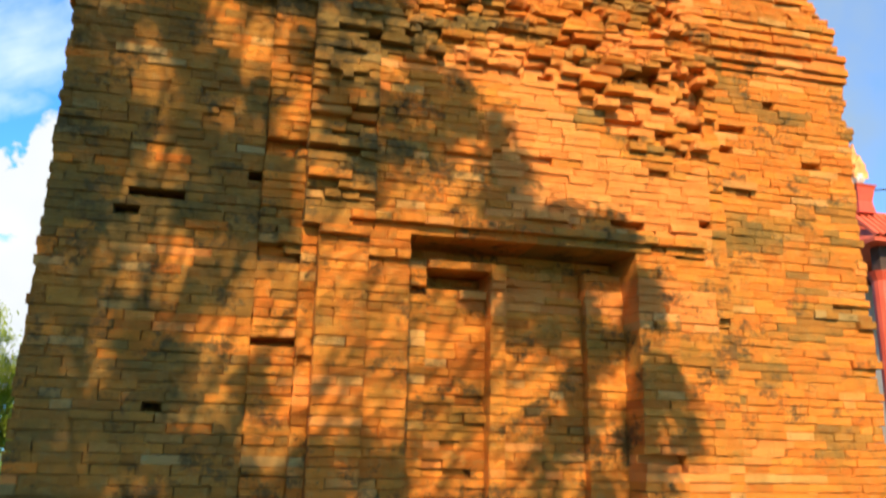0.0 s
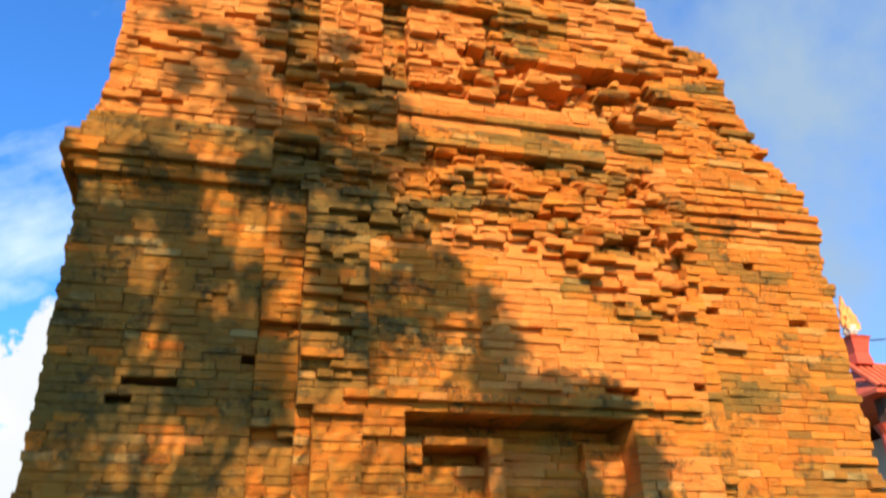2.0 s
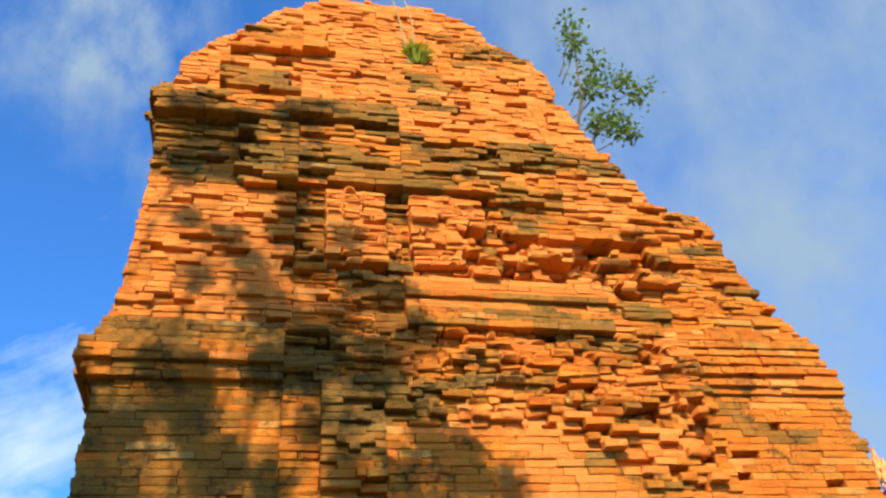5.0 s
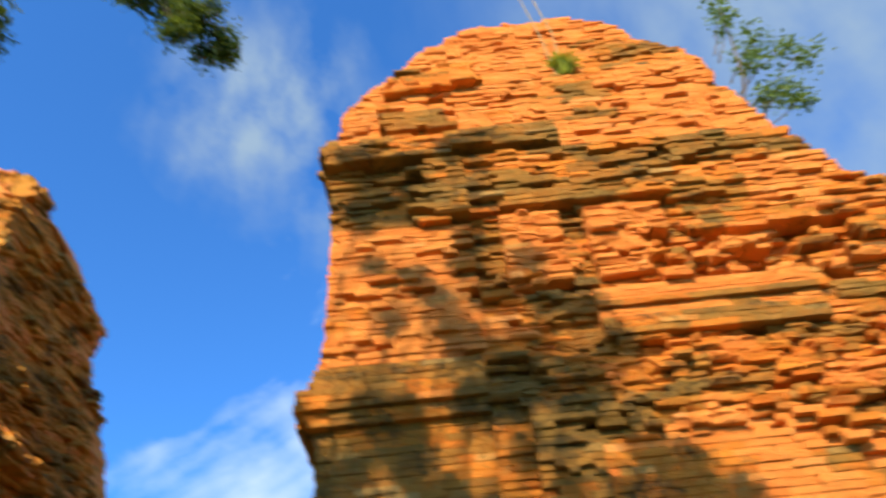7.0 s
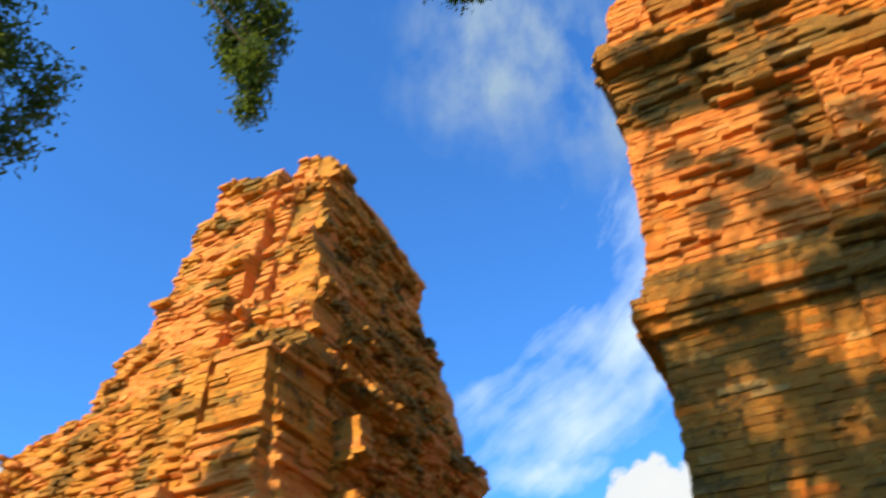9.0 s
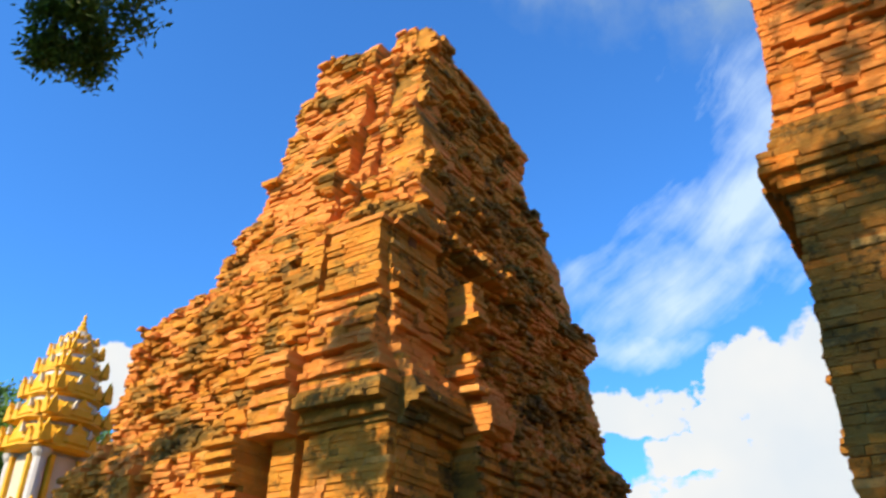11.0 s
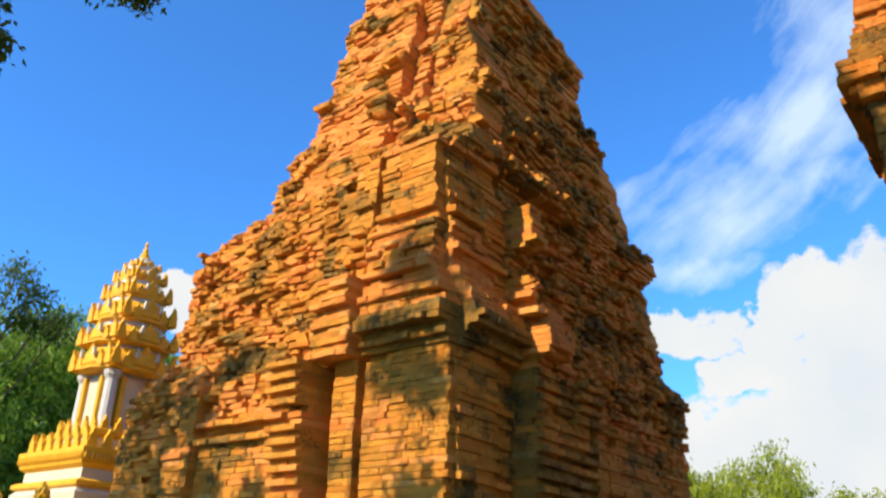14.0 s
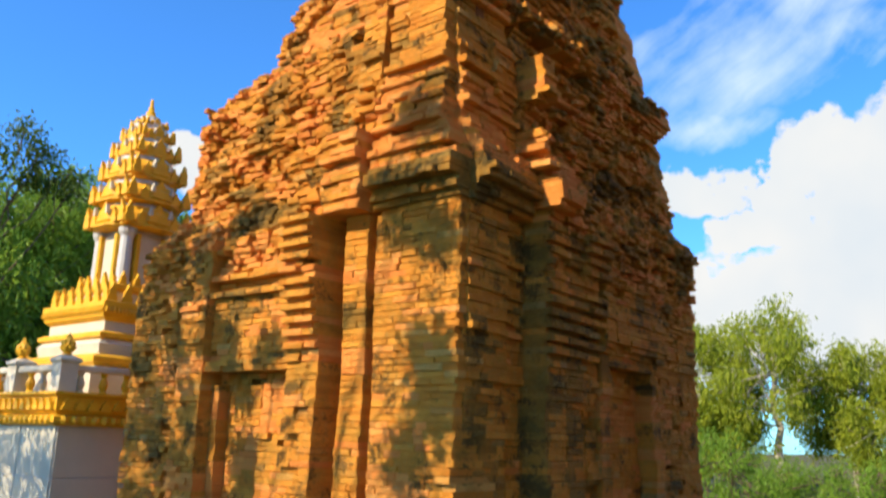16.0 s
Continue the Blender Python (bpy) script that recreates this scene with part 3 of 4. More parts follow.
def t2_spans(z):
    side = interp(T2_SIDE, z)
    return -8.5 + interp(T2_LEFTW, z), -4.18 - side, 4.74 + interp(T2_NEAR, z), 9.5 - side - interp(T2_DEEP, z)


def t2_feature(face, u, z, rng):
    n = patch(u, z, 21.0 + len(face))
    fine = rnd_noise(u * 5.0, z * 9.0, 18.0)
    group, out, slot, rag = "wall", 0.0, choose(rng, 0.35, 0.6, 0.1 + max(0, n) * 0.5), 0.4
    x = u
    if face in ("right", "left"):
        x = -4.18 - (u - 4.74) * 0.9
    elif face == "back":
        x = -12.68 - u
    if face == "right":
        # darker brick mix on the side turned from the sun, shade painted in
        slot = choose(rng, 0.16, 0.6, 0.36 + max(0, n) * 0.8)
    if z < 3.42:
        if x > -5.02:
            group, out = "wall", 0.0
            slot = choose(rng, 0.45, 0.6, 0.03) if face == "front" else slot
            rag = 0.25
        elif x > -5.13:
            # mossy groove, its bricks kept dark to paint in the shade as well
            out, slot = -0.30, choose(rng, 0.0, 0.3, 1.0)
        elif x > -5.39:
            out, group, rag = -0.02, "pilaster:a", 0.2
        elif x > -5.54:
            # same here: moss and the pilaster's shade both go into the brick colour
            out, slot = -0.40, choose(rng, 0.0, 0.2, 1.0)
        elif x > -5.92:
            group, rag = "pilaster:b", 0.5
            out = 0.09
            k = int(z / COURSE)
            if z > 2.35:
                out = 0.10 + (0.05, 0.0, 0.05, -0.02)[k % 4] + (z - 2.35) * 0.14
        elif x > -7.05:
            out = 0.02
            if z < 2.16:
                group, rag = "false_door", 0.3
                if z > 2.06:
                    out = -0.14
                else:
                    out = -0.04
                    if inside(x, -6.95, -6.78) or inside(x, -6.42, -6.34):
                        out = -0.16
                    elif inside(x, -6.78, -6.42):
                        out = -0.10
                slot = choose(rng, 0.5, 0.5, 0.06)
            elif z < 2.26:
                group, out = "lintel", 0.07
            elif inside(z, 2.86, 2.93) or inside(z, 3.02, 3.09):
                out = 0.09
            elif inside(z, 2.93, 3.02):
                out = -0.02
        elif x > -7.45:
            out, group, slot = 0.10, "pilaster:c", choose(rng, 0.35, 0.55, 0.25)
        else:
            out, rag, slot = -0.04 + fine * 0.02, 0.8, choose(rng, 0.3, 0.6, 0.3)
        if x < -7.0:
            rag = max(rag, 1.2)
        if z > 3.1 and inside(x, -8.6, -5.95):
            out += 0.06 * fine
            rag, slot = 2.5, choose(rng, 0.45, 0.4, 0.3)
    elif z < 4.66:
        k = int((z - 3.42) / COURSE)
        if x > -5.05:
            if z < 3.78:
                out = 0.03 if z < 3.48 else (0.08 if z < 3.55 else (0.06 if z < 3.60 else (0.17 if z < 3.72 else 0.13)))
                group, slot, rag = "cornice:low", choose(rng, 0.03, 0.3, 0.9), 0.4
            else:
                out = 0.10 - (z - 3.8) * 0.10 + (0.05 if k % 4 == 0 else 0.0)
                group, slot, rag = "cornice:high", choose(rng, 0.75, 0.3, 0.1), 1.0
        elif inside(x, -5.55, -5.10) and z < 4.15:
            out = 0.18 + (0.06 if z > 3.85 else 0.0) - (0.03 if k % 3 == 1 else 0)
            group, slot, rag = "capital", choose(rng, 0.6, 0.4, 0.1), 0.5
        else:
            group = "ruined_tier"
            out, slot, rag = 0.10 * fine + 0.12 * n, choose(rng, 0.4, 0.4, 0.45), 2.4
    elif z < 5.42:
        if inside(x, -5.03, -4.0):
            out = 0.03 if z > 4.74 else 0.09
            group, slot, rag = "corner_pier", choose(rng, 0.06, 0.75, 0.35), 0.3
            if z > 5.34:
                out, slot = 0.06, choose(rng, 0.7, 0.3, 0.1)
        elif inside(x, -5.13, -5.03):
            out = -0.22
            slot = 1
        elif inside(x, -5.42, -5.13):
            out = 0.02
            group, slot, rag = "pilaster:d", choose(rng, 0.1, 0.7, 0.35), 0.4
        else:
            group = "ruined_tier"
            out, slot, rag = 0.10 * fine + 0.10 * n, choose(rng, 0.45, 0.4, 0.4), 2.4
    else:
        group = "ruined_crown"
        lump = patch(u, z, 30.0, 1.3)
        out = 0.05 * fine + 0.12 * lump
        slot, rag = choose(rng, 0.9, 0.25, 0.04), 1.5
        if lump > 0.12:
            # weathered lumps that stand proud of the fresher slope
            out += 0.05 + 0.06 * fine
            slot, rag = choose(rng, 0.3, 0.5, 0.35), 2.8
        if x > -5.6 and z < 6.6:
            slot, rag = choose(rng, 0.25, 0.3, 0.6), 4.0
        # the near corner is broken into a chase and upright ribs
        if face == "front" and z > 6.0:
            if inside(x, -5.80, -5.52):
                out -= 0.22
                slot, rag = choose(rng, 0.3, 0.4, 0.5), 4.0
            elif inside(x, -5.52, -5.36):
                out += 0.06 * fine
                slot = choose(rng, 0.9, 0.2, 0.0)
            elif inside(x, -5.36, -5.22) and z < 8.6:
                out -= 0.12
                rag = 2.5
            elif x > -5.22:
                out -= 0.08 + 0.14 * rnd_noise(z * 3.0, x * 4.0, 71.0)
                slot, rag = choose(rng, 0.7, 0.3, 0.15), 3.0
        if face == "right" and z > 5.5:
            # crown's shaded side gets the darker mix too, as painted shade
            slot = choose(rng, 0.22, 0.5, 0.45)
    if face == "right" and u > 8.0 and z < 3.42:
        out, group = 0.0, "wall"
    if face == "right":
        # broken door frame, half-columns and brackets of the side
        if inside(u, 5.80, 6.03) and inside(z, 4.62, 5.02):
            out, group, slot = 0.34 + (0.04 if z < 4.7 else 0.0), "pilaster:e", choose(rng, 0.3, 0.6, 0.1)
        elif inside(u, 5.40, 5.74) and inside(z, 4.62, 5.1):
            out, group = 0.09, "pilaster:f"
        elif inside(u, 5.68, 6.10) and inside(z, 3.55, 3.80):
            out, group, slot, rag = 0.36 + 0.03 * fine - 0.8 * max(0.0, abs(z - 3.68) - 0.05), "capital:side", 0, 0.8
        elif inside(u, 5.55, 5.9) and inside(z, 3.85, 4.3) and 0.0 < u - 5.50 - (z - 3.85) * 0.55 < 0.2:
            out, slot = 0.34 + 0.14 * fine, choose(rng, 0.8, 0.3, 0)
        elif inside(u, 5.75, 6.35) and z < 3.55:
            out, group = 0.17 + ((0.05, 0.0, 0.04, 0.0)[int(z / COURSE) % 4] if z > 2.2 else 0.0), "pilaster:g"
        elif inside(u, 5.45, 5.75) and z < 3.42:
            out = -0.06
        elif inside(u, 6.75, 8.1) and z < 3.2:
            out, group = (0.12 if z < 2.5 else 0.2), "false_door:side"
            if z < 2.35 and inside(u, 6.95, 7.9):
                out = -0.06
        elif inside(u, 8.9, 9.6) and inside(z, 3.7, 3.95):
            out, group = 0.10, "cornice:side"
    if face == "front":
        s = min(1.0, max(0.0, (-5.2 - u) / 2.6))
        out -= (interp(T2_FAR, z) - interp(T2_NEAR, z)) * s
    return out, group, slot, rag


def t2_breaks(face, z):
    if face == "front":
        if z < 2.16:
            return [-5.02, -5.13, -5.39, -5.54, -5.92, -6.34, -6.42, -6.78, -6.95, -7.05, -7.45]
        if z < 3.42:
            return [-5.02, -5.13, -5.39, -5.54, -5.92, -7.05, -7.45]
        if z < 4.66:
            return [-5.05, -5.10, -5.55]
        if z < 5.42:
            return [-5.03, -5.13, -5.42]
        return [-5.22, -5.36, -5.52, -5.80]
    if face == "right":
        return [5.40, 5.68, 5.74, 5.80, 6.03, 6.10, 6.35, 6.75, 6.95, 7.9, 8.1, 8.9]
    return []


t2_root, t2_singles, t2_parts, t2_away = tower(
    "brick_tower", "leaning-topped ruined brick tower with one face in shade", (-6.34, 7.1), 9.32, t2_spans, t2_feature, t2_breaks, lambda z: max(0.0, interp(T2_FAR, z) - interp(T2_NEAR, z)),
    lambda face, u, z: face == "front" and inside(z, 1.0, 3.42) and (inside(u, -5.02, -4.0) or inside(u, -7.05, -5.95)), 12, LABELS)


# grass tuft, dry stems and sapling on the first tower
def blades(bm, at, count, length, spread, rng, droop=0.4):
    for _ in range(count):
        a = rng.uniform(0, 2 * math.pi)
        d = Vector((math.cos(a), math.sin(a), 0))
        l = length * rng.uniform(0.5, 1.0)
        p0 = Vector(at) + d * rng.uniform(0, 0.05)
        p1 = p0 + d * spread * 0.4 * l + Vector((0, 0, l * 0.6))
        p2 = p0 + d * spread * l + Vector((0, 0, l * (1 - droop)))
        w = d.cross(Vector((0, 0, 1))) * 0.008
        v = [bm.verts.new(q) for q in (p0 - w, p0 + w, p1 + w, p1 - w, p2)]
        bm.faces.new(v[:4])
        bm.faces.new((v[3], v[2], v[4]))


rng = random.Random(5)
tuft = thing("grass_tuft", (1.25, 5.12, 8.55), "green grass tuft rooted in broken brick with dry stalks", "grass")
bm = bmesh.new()
for i in range(5):
    blades(bm, (rng.uniform(-0.14, 0.14), rng.uniform(-0.05, 0.1), 0), 45, 0.32, 0.7, rng)
tagged(part("grass", bm, LEAF_LIGHT, tuft), kind="stuff")
for dx in (-0.03, 0.04):
    bm = bmesh.new()
    tube(bm, [(dx, 0, 0), (dx * 2 - 0.05, -0.05, 0.7), (dx * 2 - 0.16, -0.05, 1.4), (dx * 2 - 0.3, -0.1, 1.9)], (0.012, 0.010, 0.007, 0.004), 5)
    part("stalk", bm, STRAW, tuft, "dry straw-coloured stalk")


# ---- foliage ----
def leaf(vs, fs, at, size, rng, hang=0.5, narrow=0.42):
    """One bent leaf of two quads."""
    d = Vector((rng.gauss(0, 1), rng.gauss(0, 1), rng.gauss(0, 0.8) - hang)).normalized()
    s = d.cross(Vector((rng.gauss(0, 1), rng.gauss(0, 1), rng.gauss(0, 1)))).normalized() * size * narrow * 0.5
    up = s.cross(d).normalized() * size * 0.12
    p = Vector(at)
    n = len(vs)
    vs.extend((tuple(p), tuple(p + d * size * 0.45 + s + up), tuple(p + d * size), tuple(p + d * size * 0.45 - s + up), tuple(p + d * size * 0.5)))
    fs.extend(((n, n + 1, n + 2, n + 4), (n, n + 4, n + 2, n + 3)))


def clump(vs, fs, at, radii, count, size, rng, hang=0.5, narrow=0.42, shell=0.35):
    """Leaves on many small twigs round a centre: uneven and gappy."""
    twigs = max(3, count // 9)
    for _ in range(twigs):
        d = Vector((rng.gauss(0, 1), rng.gauss(0, 1), rng.gauss(0, 1))).normalized()
        r = rng.random() ** shell
        c = Vector(at) + Vector((d.x * radii[0], d.y * radii[1], d.z * radii[2])) * r
        for _ in range(9):
            q = c + Vector((rng.gauss(0, 1), rng.gauss(0, 1), rng.gauss(0, 1) - hang * 0.6)) * size * 0.75
            leaf(vs, fs, q, size * rng.uniform(0.6, 1.15), rng, hang, narrow)


def leaf_part(name, vs, fs, mat, parent, label=""):
    me = bpy.data.meshes.new(name)
    me.from_pydata(vs, [], fs)
    me.update()
    return link(name, me, mat, parent, label)


def tree(label, at, fork, trunk_r, clumps, leaf_size, per_clump, mat, bark, seed, hang=0.5, group="", narrow=0.42, lean=(0, 0), twig=0.02, limb_r=0.28, share=1, arch=0.08, even=0.0):
    """clumps: (x, y, z, rx, ry, rz) in world metres."""
    rng = random.Random(seed)
    root = thing("tree", (at[0], at[1], 0), label, "tree", group)
    base = Vector((at[0], at[1], 0))
    top = Vector((lean[0], lean[1], fork))
    bm = bmesh.new()
    pts = bend((0, 0, -0.1), top, rng, 0, 0.04, 7)
    tube(bm, pts, [trunk_r * (1.35 - 0.75 * i / 7) for i in range(8)], 10)
    part("trunk", bm, bark, root)
    vs, fs = [], []
    for i, (x, y, z, rx, ry, rz) in enumerate(clumps):
        c = Vector((x, y, z)) - base
        start = pts[rng.randrange(4, 8)]
        bm = bmesh.new()
        if i % share:
            start = Vector(clumps[i - i % share][:3]) - base
        limb = bend(start, c, rng, (c - start).length * arch, 0.05, 6)
        thin = 0.25 if i % share else 1.0
        tube(bm, limb, [max(twig * (0.6 if i % share else 1.0), thin * trunk_r * limb_r * (1 - 0.88 * j / 6)) for j in range(7)], 6)
        for _ in range(3):
            tip = c + Vector((rng.uniform(-1, 1) * rx, rng.uniform(-1, 1) * ry, rng.uniform(-1, 1) * rz)) * 0.8
            s = limb[rng.randrange(4, 7)]
            tube(bm, bend(s, tip, rng, 0, 0.08, 4), [twig, twig * 0.8, twig * 0.6, twig * 0.4, twig * 0.25], 5)
        part("limb", bm, bark, root)
        clump(vs, fs, c, (rx, ry, rz), int(per_clump * rng.uniform(0.8, 1.2) * (max(1.0, (rx / even) ** 2) if even else 1.0)), leaf_size, rng, hang, narrow)
    leaf_part("crown", vs, fs, mat, root)
    return root


# the tree that overhangs the path and throws the leaf shade on the towers
def above(x, y, z, d):
    """The point d metres towards the sun from a spot on a wall."""
    p = Vector((x, y, z)) + TO_SUN * d
    return p.x, p.y, p.z


shade = []
# loose sprays that shade the blind door and the wall over it
for x, z, d, r in ((0.80, 3.66, 6.3, 0.14), (1.03, 3.68, 6.3, 0.14), (1.24, 3.62, 6.2, 0.09), (0.84, 3.40, 6.2, 0.13), (1.07, 3.42, 6.2, 0.13), (0.66, 3.25, 6.2, 0.10), (0.95, 3.92, 6.4, 0.12), (0.6, 4.3, 6.4, 0.13),
                   (1.20, 3.85, 6.3, 0.10), (1.47, 3.60, 5.6, 0.07), (1.46, 3.36, 5.6, 0.09), (1.56, 3.20, 5.6, 0.08), (1.44, 3.06, 5.6, 0.07), (1.60, 3.36, 5.6, 0.05),
                   (1.73, 3.02, 5.0, 0.10), (1.92, 3.04, 5.0, 0.10), (2.12, 2.96, 5.0, 0.10), (1.60, 2.98, 5.0, 0.08), (2.26, 2.98, 5.0, 0.07), (1.80, 2.92, 5.0, 0.09),
                   (1.58, 2.78, 5.1, 0.09), (1.76, 2.72, 5.1, 0.11), (1.58, 2.54, 5.1, 0.08), (1.98, 2.74, 5.1, 0.10), (2.16, 2.92, 5.1, 0.08), (1.36, 2.74, 5.1, 0.05), (2.05, 2.58, 5.1, 0.05), (1.82, 2.52, 5.1, 0.05),
                   (2.42, 2.64, 5.2, 0.06), (2.46, 2.48, 5.2, 0.06), (2.30, 2.46, 5.2, 0.05), (2.14, 2.40, 5.3, 0.06), (2.00, 2.24, 5.3, 0.09), (2.49, 2.08, 5.3, 0.09), (2.62, 1.93, 5.3, 0.09), (2.40, 1.96, 5.3, 0.07),
                   (1.88, 1.92, 5.3, 0.08), (2.04, 1.98, 5.3, 0.09), (2.37, 1.80, 5.3, 0.07), (2.66, 1.70, 5.3, 0.07), (1.78, 1.70, 5.4, 0.10), (2.45, 1.54, 5.4, 0.12), (2.15, 1.5, 5.4, 0.10), (1.8, 1.3, 5.4, 0.16), (2.5, 1.2, 5.4, 0.18),
                   (0.4, 4.9, 6.6, 0.17), (0.8, 5.2, 6.7, 0.14), (0.95, 4.75, 6.5, 0.13), (0.25, 4.6, 6.5, 0.2), (0.7, 4.55, 6.5, 0.2), (-0.05, 5.0, 6.6, 0.2),
                   (-0.42, 6.85, 6.8, 0.14), (-0.80, 6.95, 6.8, 0.20), (-0.85, 6.55, 6.8, 0.18), (-0.55, 6.6, 6.8, 0.10), (0.0, 7.05, 6.8, 0.16), (0.3, 7.1, 6.8, 0.12), (-0.05, 5.85, 6.7, 0.14), (0.0, 6.2, 6.7, 0.10), (-0.45, 5.75, 6.7, 0.08), (-0.75, 5.95, 6.7, 0.06), (0.2, 5.45, 6.7, 0.18), (0.45, 5.75, 6.7, 0.12), (0.55, 5.35, 6.7, 0.16), (-0.3, 5.55, 6.7, 0.12), (-0.6, 5.35, 6.6, 0.12), (-0.2, 5.25, 6.6, 0.14),
                   (0.72, 1.55, 5.7, 0.13), (0.86, 1.42, 5.7, 0.12), (0.5, 1.4, 5.7, 0.12)):
    shade.append((*above(x, 4.45, z, d), r, r, r * 0.95))
# the dense part of the crown, with gaps where the sun falls on the wall
GAPS = ((-0.41, 2.70, 0.20, 0.10), (-0.12, 2.69, 0.20, 0.12), (-0.62, 2.98, 0.07, 0.06), (-0.90, 2.27, 0.12, 0.06), (-0.71, 2.05, 0.10, 0.07), (-0.20, 4.12, 0.10, 0.16), (-0.02, 3.99, 0.11, 0.10), (-0.05, 2.32, 0.12, 0.10),
        (0.22, 2.36, 0.06, 0.14), (-0.51, 3.64, 0.04, 0.05), (-0.71, 3.85, 0.11, 0.08), (0.24, 1.64, 0.11, 0.06), (-0.5, 1.46, 0.09, 0.07), (-1.08, 2.62, 0.06, 0.10), (0.31, 1.91, 0.05, 0.12), (0.23, 3.71, 0.11, 0.12),
        (0.46, 2.9, 0.10, 0.30), (0.5, 2.2, 0.14, 0.45), (-0.4, 2.4, 0.06, 0.05), (-0.95, 4.3, 0.08, 0.1), (0.46, 3.9, 0.08, 0.06), (0.35, 3.3, 0.05, 0.08), (-0.85, 1.7, 0.06, 0.06), (-0.15, 1.9, 0.06, 0.05), (-0.5, 3.3, 0.05, 0.04), (0.42, 4.2, 0.1, 0.05), (0.55, 2.5, 0.2, 0.45), (-0.2, 3.5, 0.06, 0.05), (-0.75, 2.6, 0.08, 0.05))
for i in range(11):
    for j in range(19):
        x, z = -1.15 + i * 0.16 + rng.uniform(-0.05, 0.05), 1.3 + j * 0.17 + rng.uniform(-0.05, 0.05)
        if not any(((x - hx) / (rx + 0.12)) ** 2 + ((z - hz) / (rz + 0.12)) ** 2 < 1 for hx, hz, rx, rz in GAPS):
            shade.append((*above(x, 4.45, z, 5.9 + 0.15 * z), 0.08, 0.08, 0.075))
tree("broad old tree with dark leaves overhanging the path", (-4.6, -5.6), 5.6, 0.34, shade, 0.065, 330, LEAF_DARK, BARK, 31, 0.5, lean=(0.9, 0.8), twig=0.006, limb_r=0.06, even=0.13)
# sprays that hang into view
sprays = []
for x, y, z, r, h in ((-3.24, 2.65, 6.75, 0.34, 0.28), (-3.2, 2.75, 6.25, 0.22, 0.3), (-3.0, 2.5, 7.15, 0.4, 0.2), (-1.94, 3.62, 7.55, 0.26, 0.16), (-2.3, 3.3, 7.75, 0.24, 0.18), (-4.1, 1.75, 5.45, 0.34, 0.42),
                      (-4.25, 1.7, 4.95, 0.22, 0.2), (-4.25, 1.55, 5.9, 0.4, 0.3), (-4.6, 1.15, 4.2, 0.16, 0.14), (-4.7, 1.05, 4.5, 0.2, 0.2)):
    for i in range(7):
        q = 0.85 * r
        sprays.append((x + rng.uniform(-q, q), y + rng.uniform(-q, q), z + rng.uniform(-1, 1) * h, r * rng.uniform(0.2, 0.5), r * rng.uniform(0.2, 0.5), h * rng.uniform(0.3, 0.6)))
tree("tall tree with fine feathery leaves hanging over the path", (-6.4, -1.8), 9.2, 0.26, sprays, 0.06, 380, LEAF_DARK, BARK, 33, 0.7, lean=(2.2, 2.2), twig=0.008, limb_r=0.12, share=7, arch=0.4)

# leaf shade for the second tower
shade2 = []
for x, z, d, r in ((-4.75, 3.4, 6.5, 0.22), (-4.4, 3.25, 6.4, 0.2), (-4.45, 2.3, 6.2, 0.20), (-4.35, 1.85, 6.0, 0.26), (-4.3, 2.0, 6.2, 0.2), (-4.6, 1.5, 6.0, 0.18), (-8.2, 2.9, 6.5, 0.3), (-7.9, 3.3, 6.5, 0.26), (-8.1, 2.0, 6.2, 0.34),
                   (-7.5, 2.4, 6.3, 0.22), (-7.2, 1.8, 6.2, 0.22), (-7.7, 1.4, 6.0, 0.3), (-8.3, 1.2, 6.0, 0.34), (-6.9, 2.5, 6.3, 0.18), (-6.2, 2.35, 6.2, 0.12), (-7.3, 3.5, 6.6, 0.26), (-6.9, 3.75, 6.6, 0.2),
                   (-8.1, 3.8, 6.7, 0.26), (-6.6, 1.5, 6.0, 0.14), (-4.6, 4.2, 6.7, 0.18), (-4.35, 4.05, 6.7, 0.14), (-7.8, 2.6, 6.3, 0.26)):
    shade2.append((*above(x, 4.74, z, d), r, r, r * 0.9))
for x, z, r in ((-8.35, 2.45, 0.2), (-7.95, 1.75, 0.16), (-7.6, 2.9, 0.16), (-8.25, 3.4, 0.2), (-7.35, 1.3, 0.14), (-8.0, 0.9, 0.25), (-7.1, 3.15, 0.14), (-6.75, 2.15, 0.12), (-6.5, 1.2, 0.14), (-8.4, 1.65, 0.16), (-7.0, 1.1, 0.16)):
    shade2.append((*above(x, 4.74, z, 6.0), r, r, r))
for x, z, r in ((-9.7, 1.3, 0.3), (-10.3, 1.4, 0.34), (-11.0, 1.2, 0.32), (-11.6, 1.45, 0.3), (-12.2, 1.2, 0.34), (-12.7, 1.5, 0.3), (-10.6, 0.7, 0.35), (-11.9, 0.7, 0.35), (-9.9, 0.7, 0.3)):
    shade2.append((*above(x, 4.5, z, 6.5), r, r, r))
for x, z, r in [(-12.3, 1.9, 0.45), (-11.4, 2.2, 0.45), (-10.4, 2.0, 0.5), (-9.7, 2.5, 0.4), (-9.9, 3.2, 0.35), (-11.0, 1.5, 0.4)]:
    shade2.append((*above(x, 4.54, z, 6.5), r, r, r))
tree("broad old tree with fine dark leaves behind the path", (-9.5, -4.2), 5.0, 0.32, shade2, 0.11, 430, LEAF_DARK, BARK, 32, 0.5, lean=(0.5, 0.6), twig=0.008, limb_r=0.10)

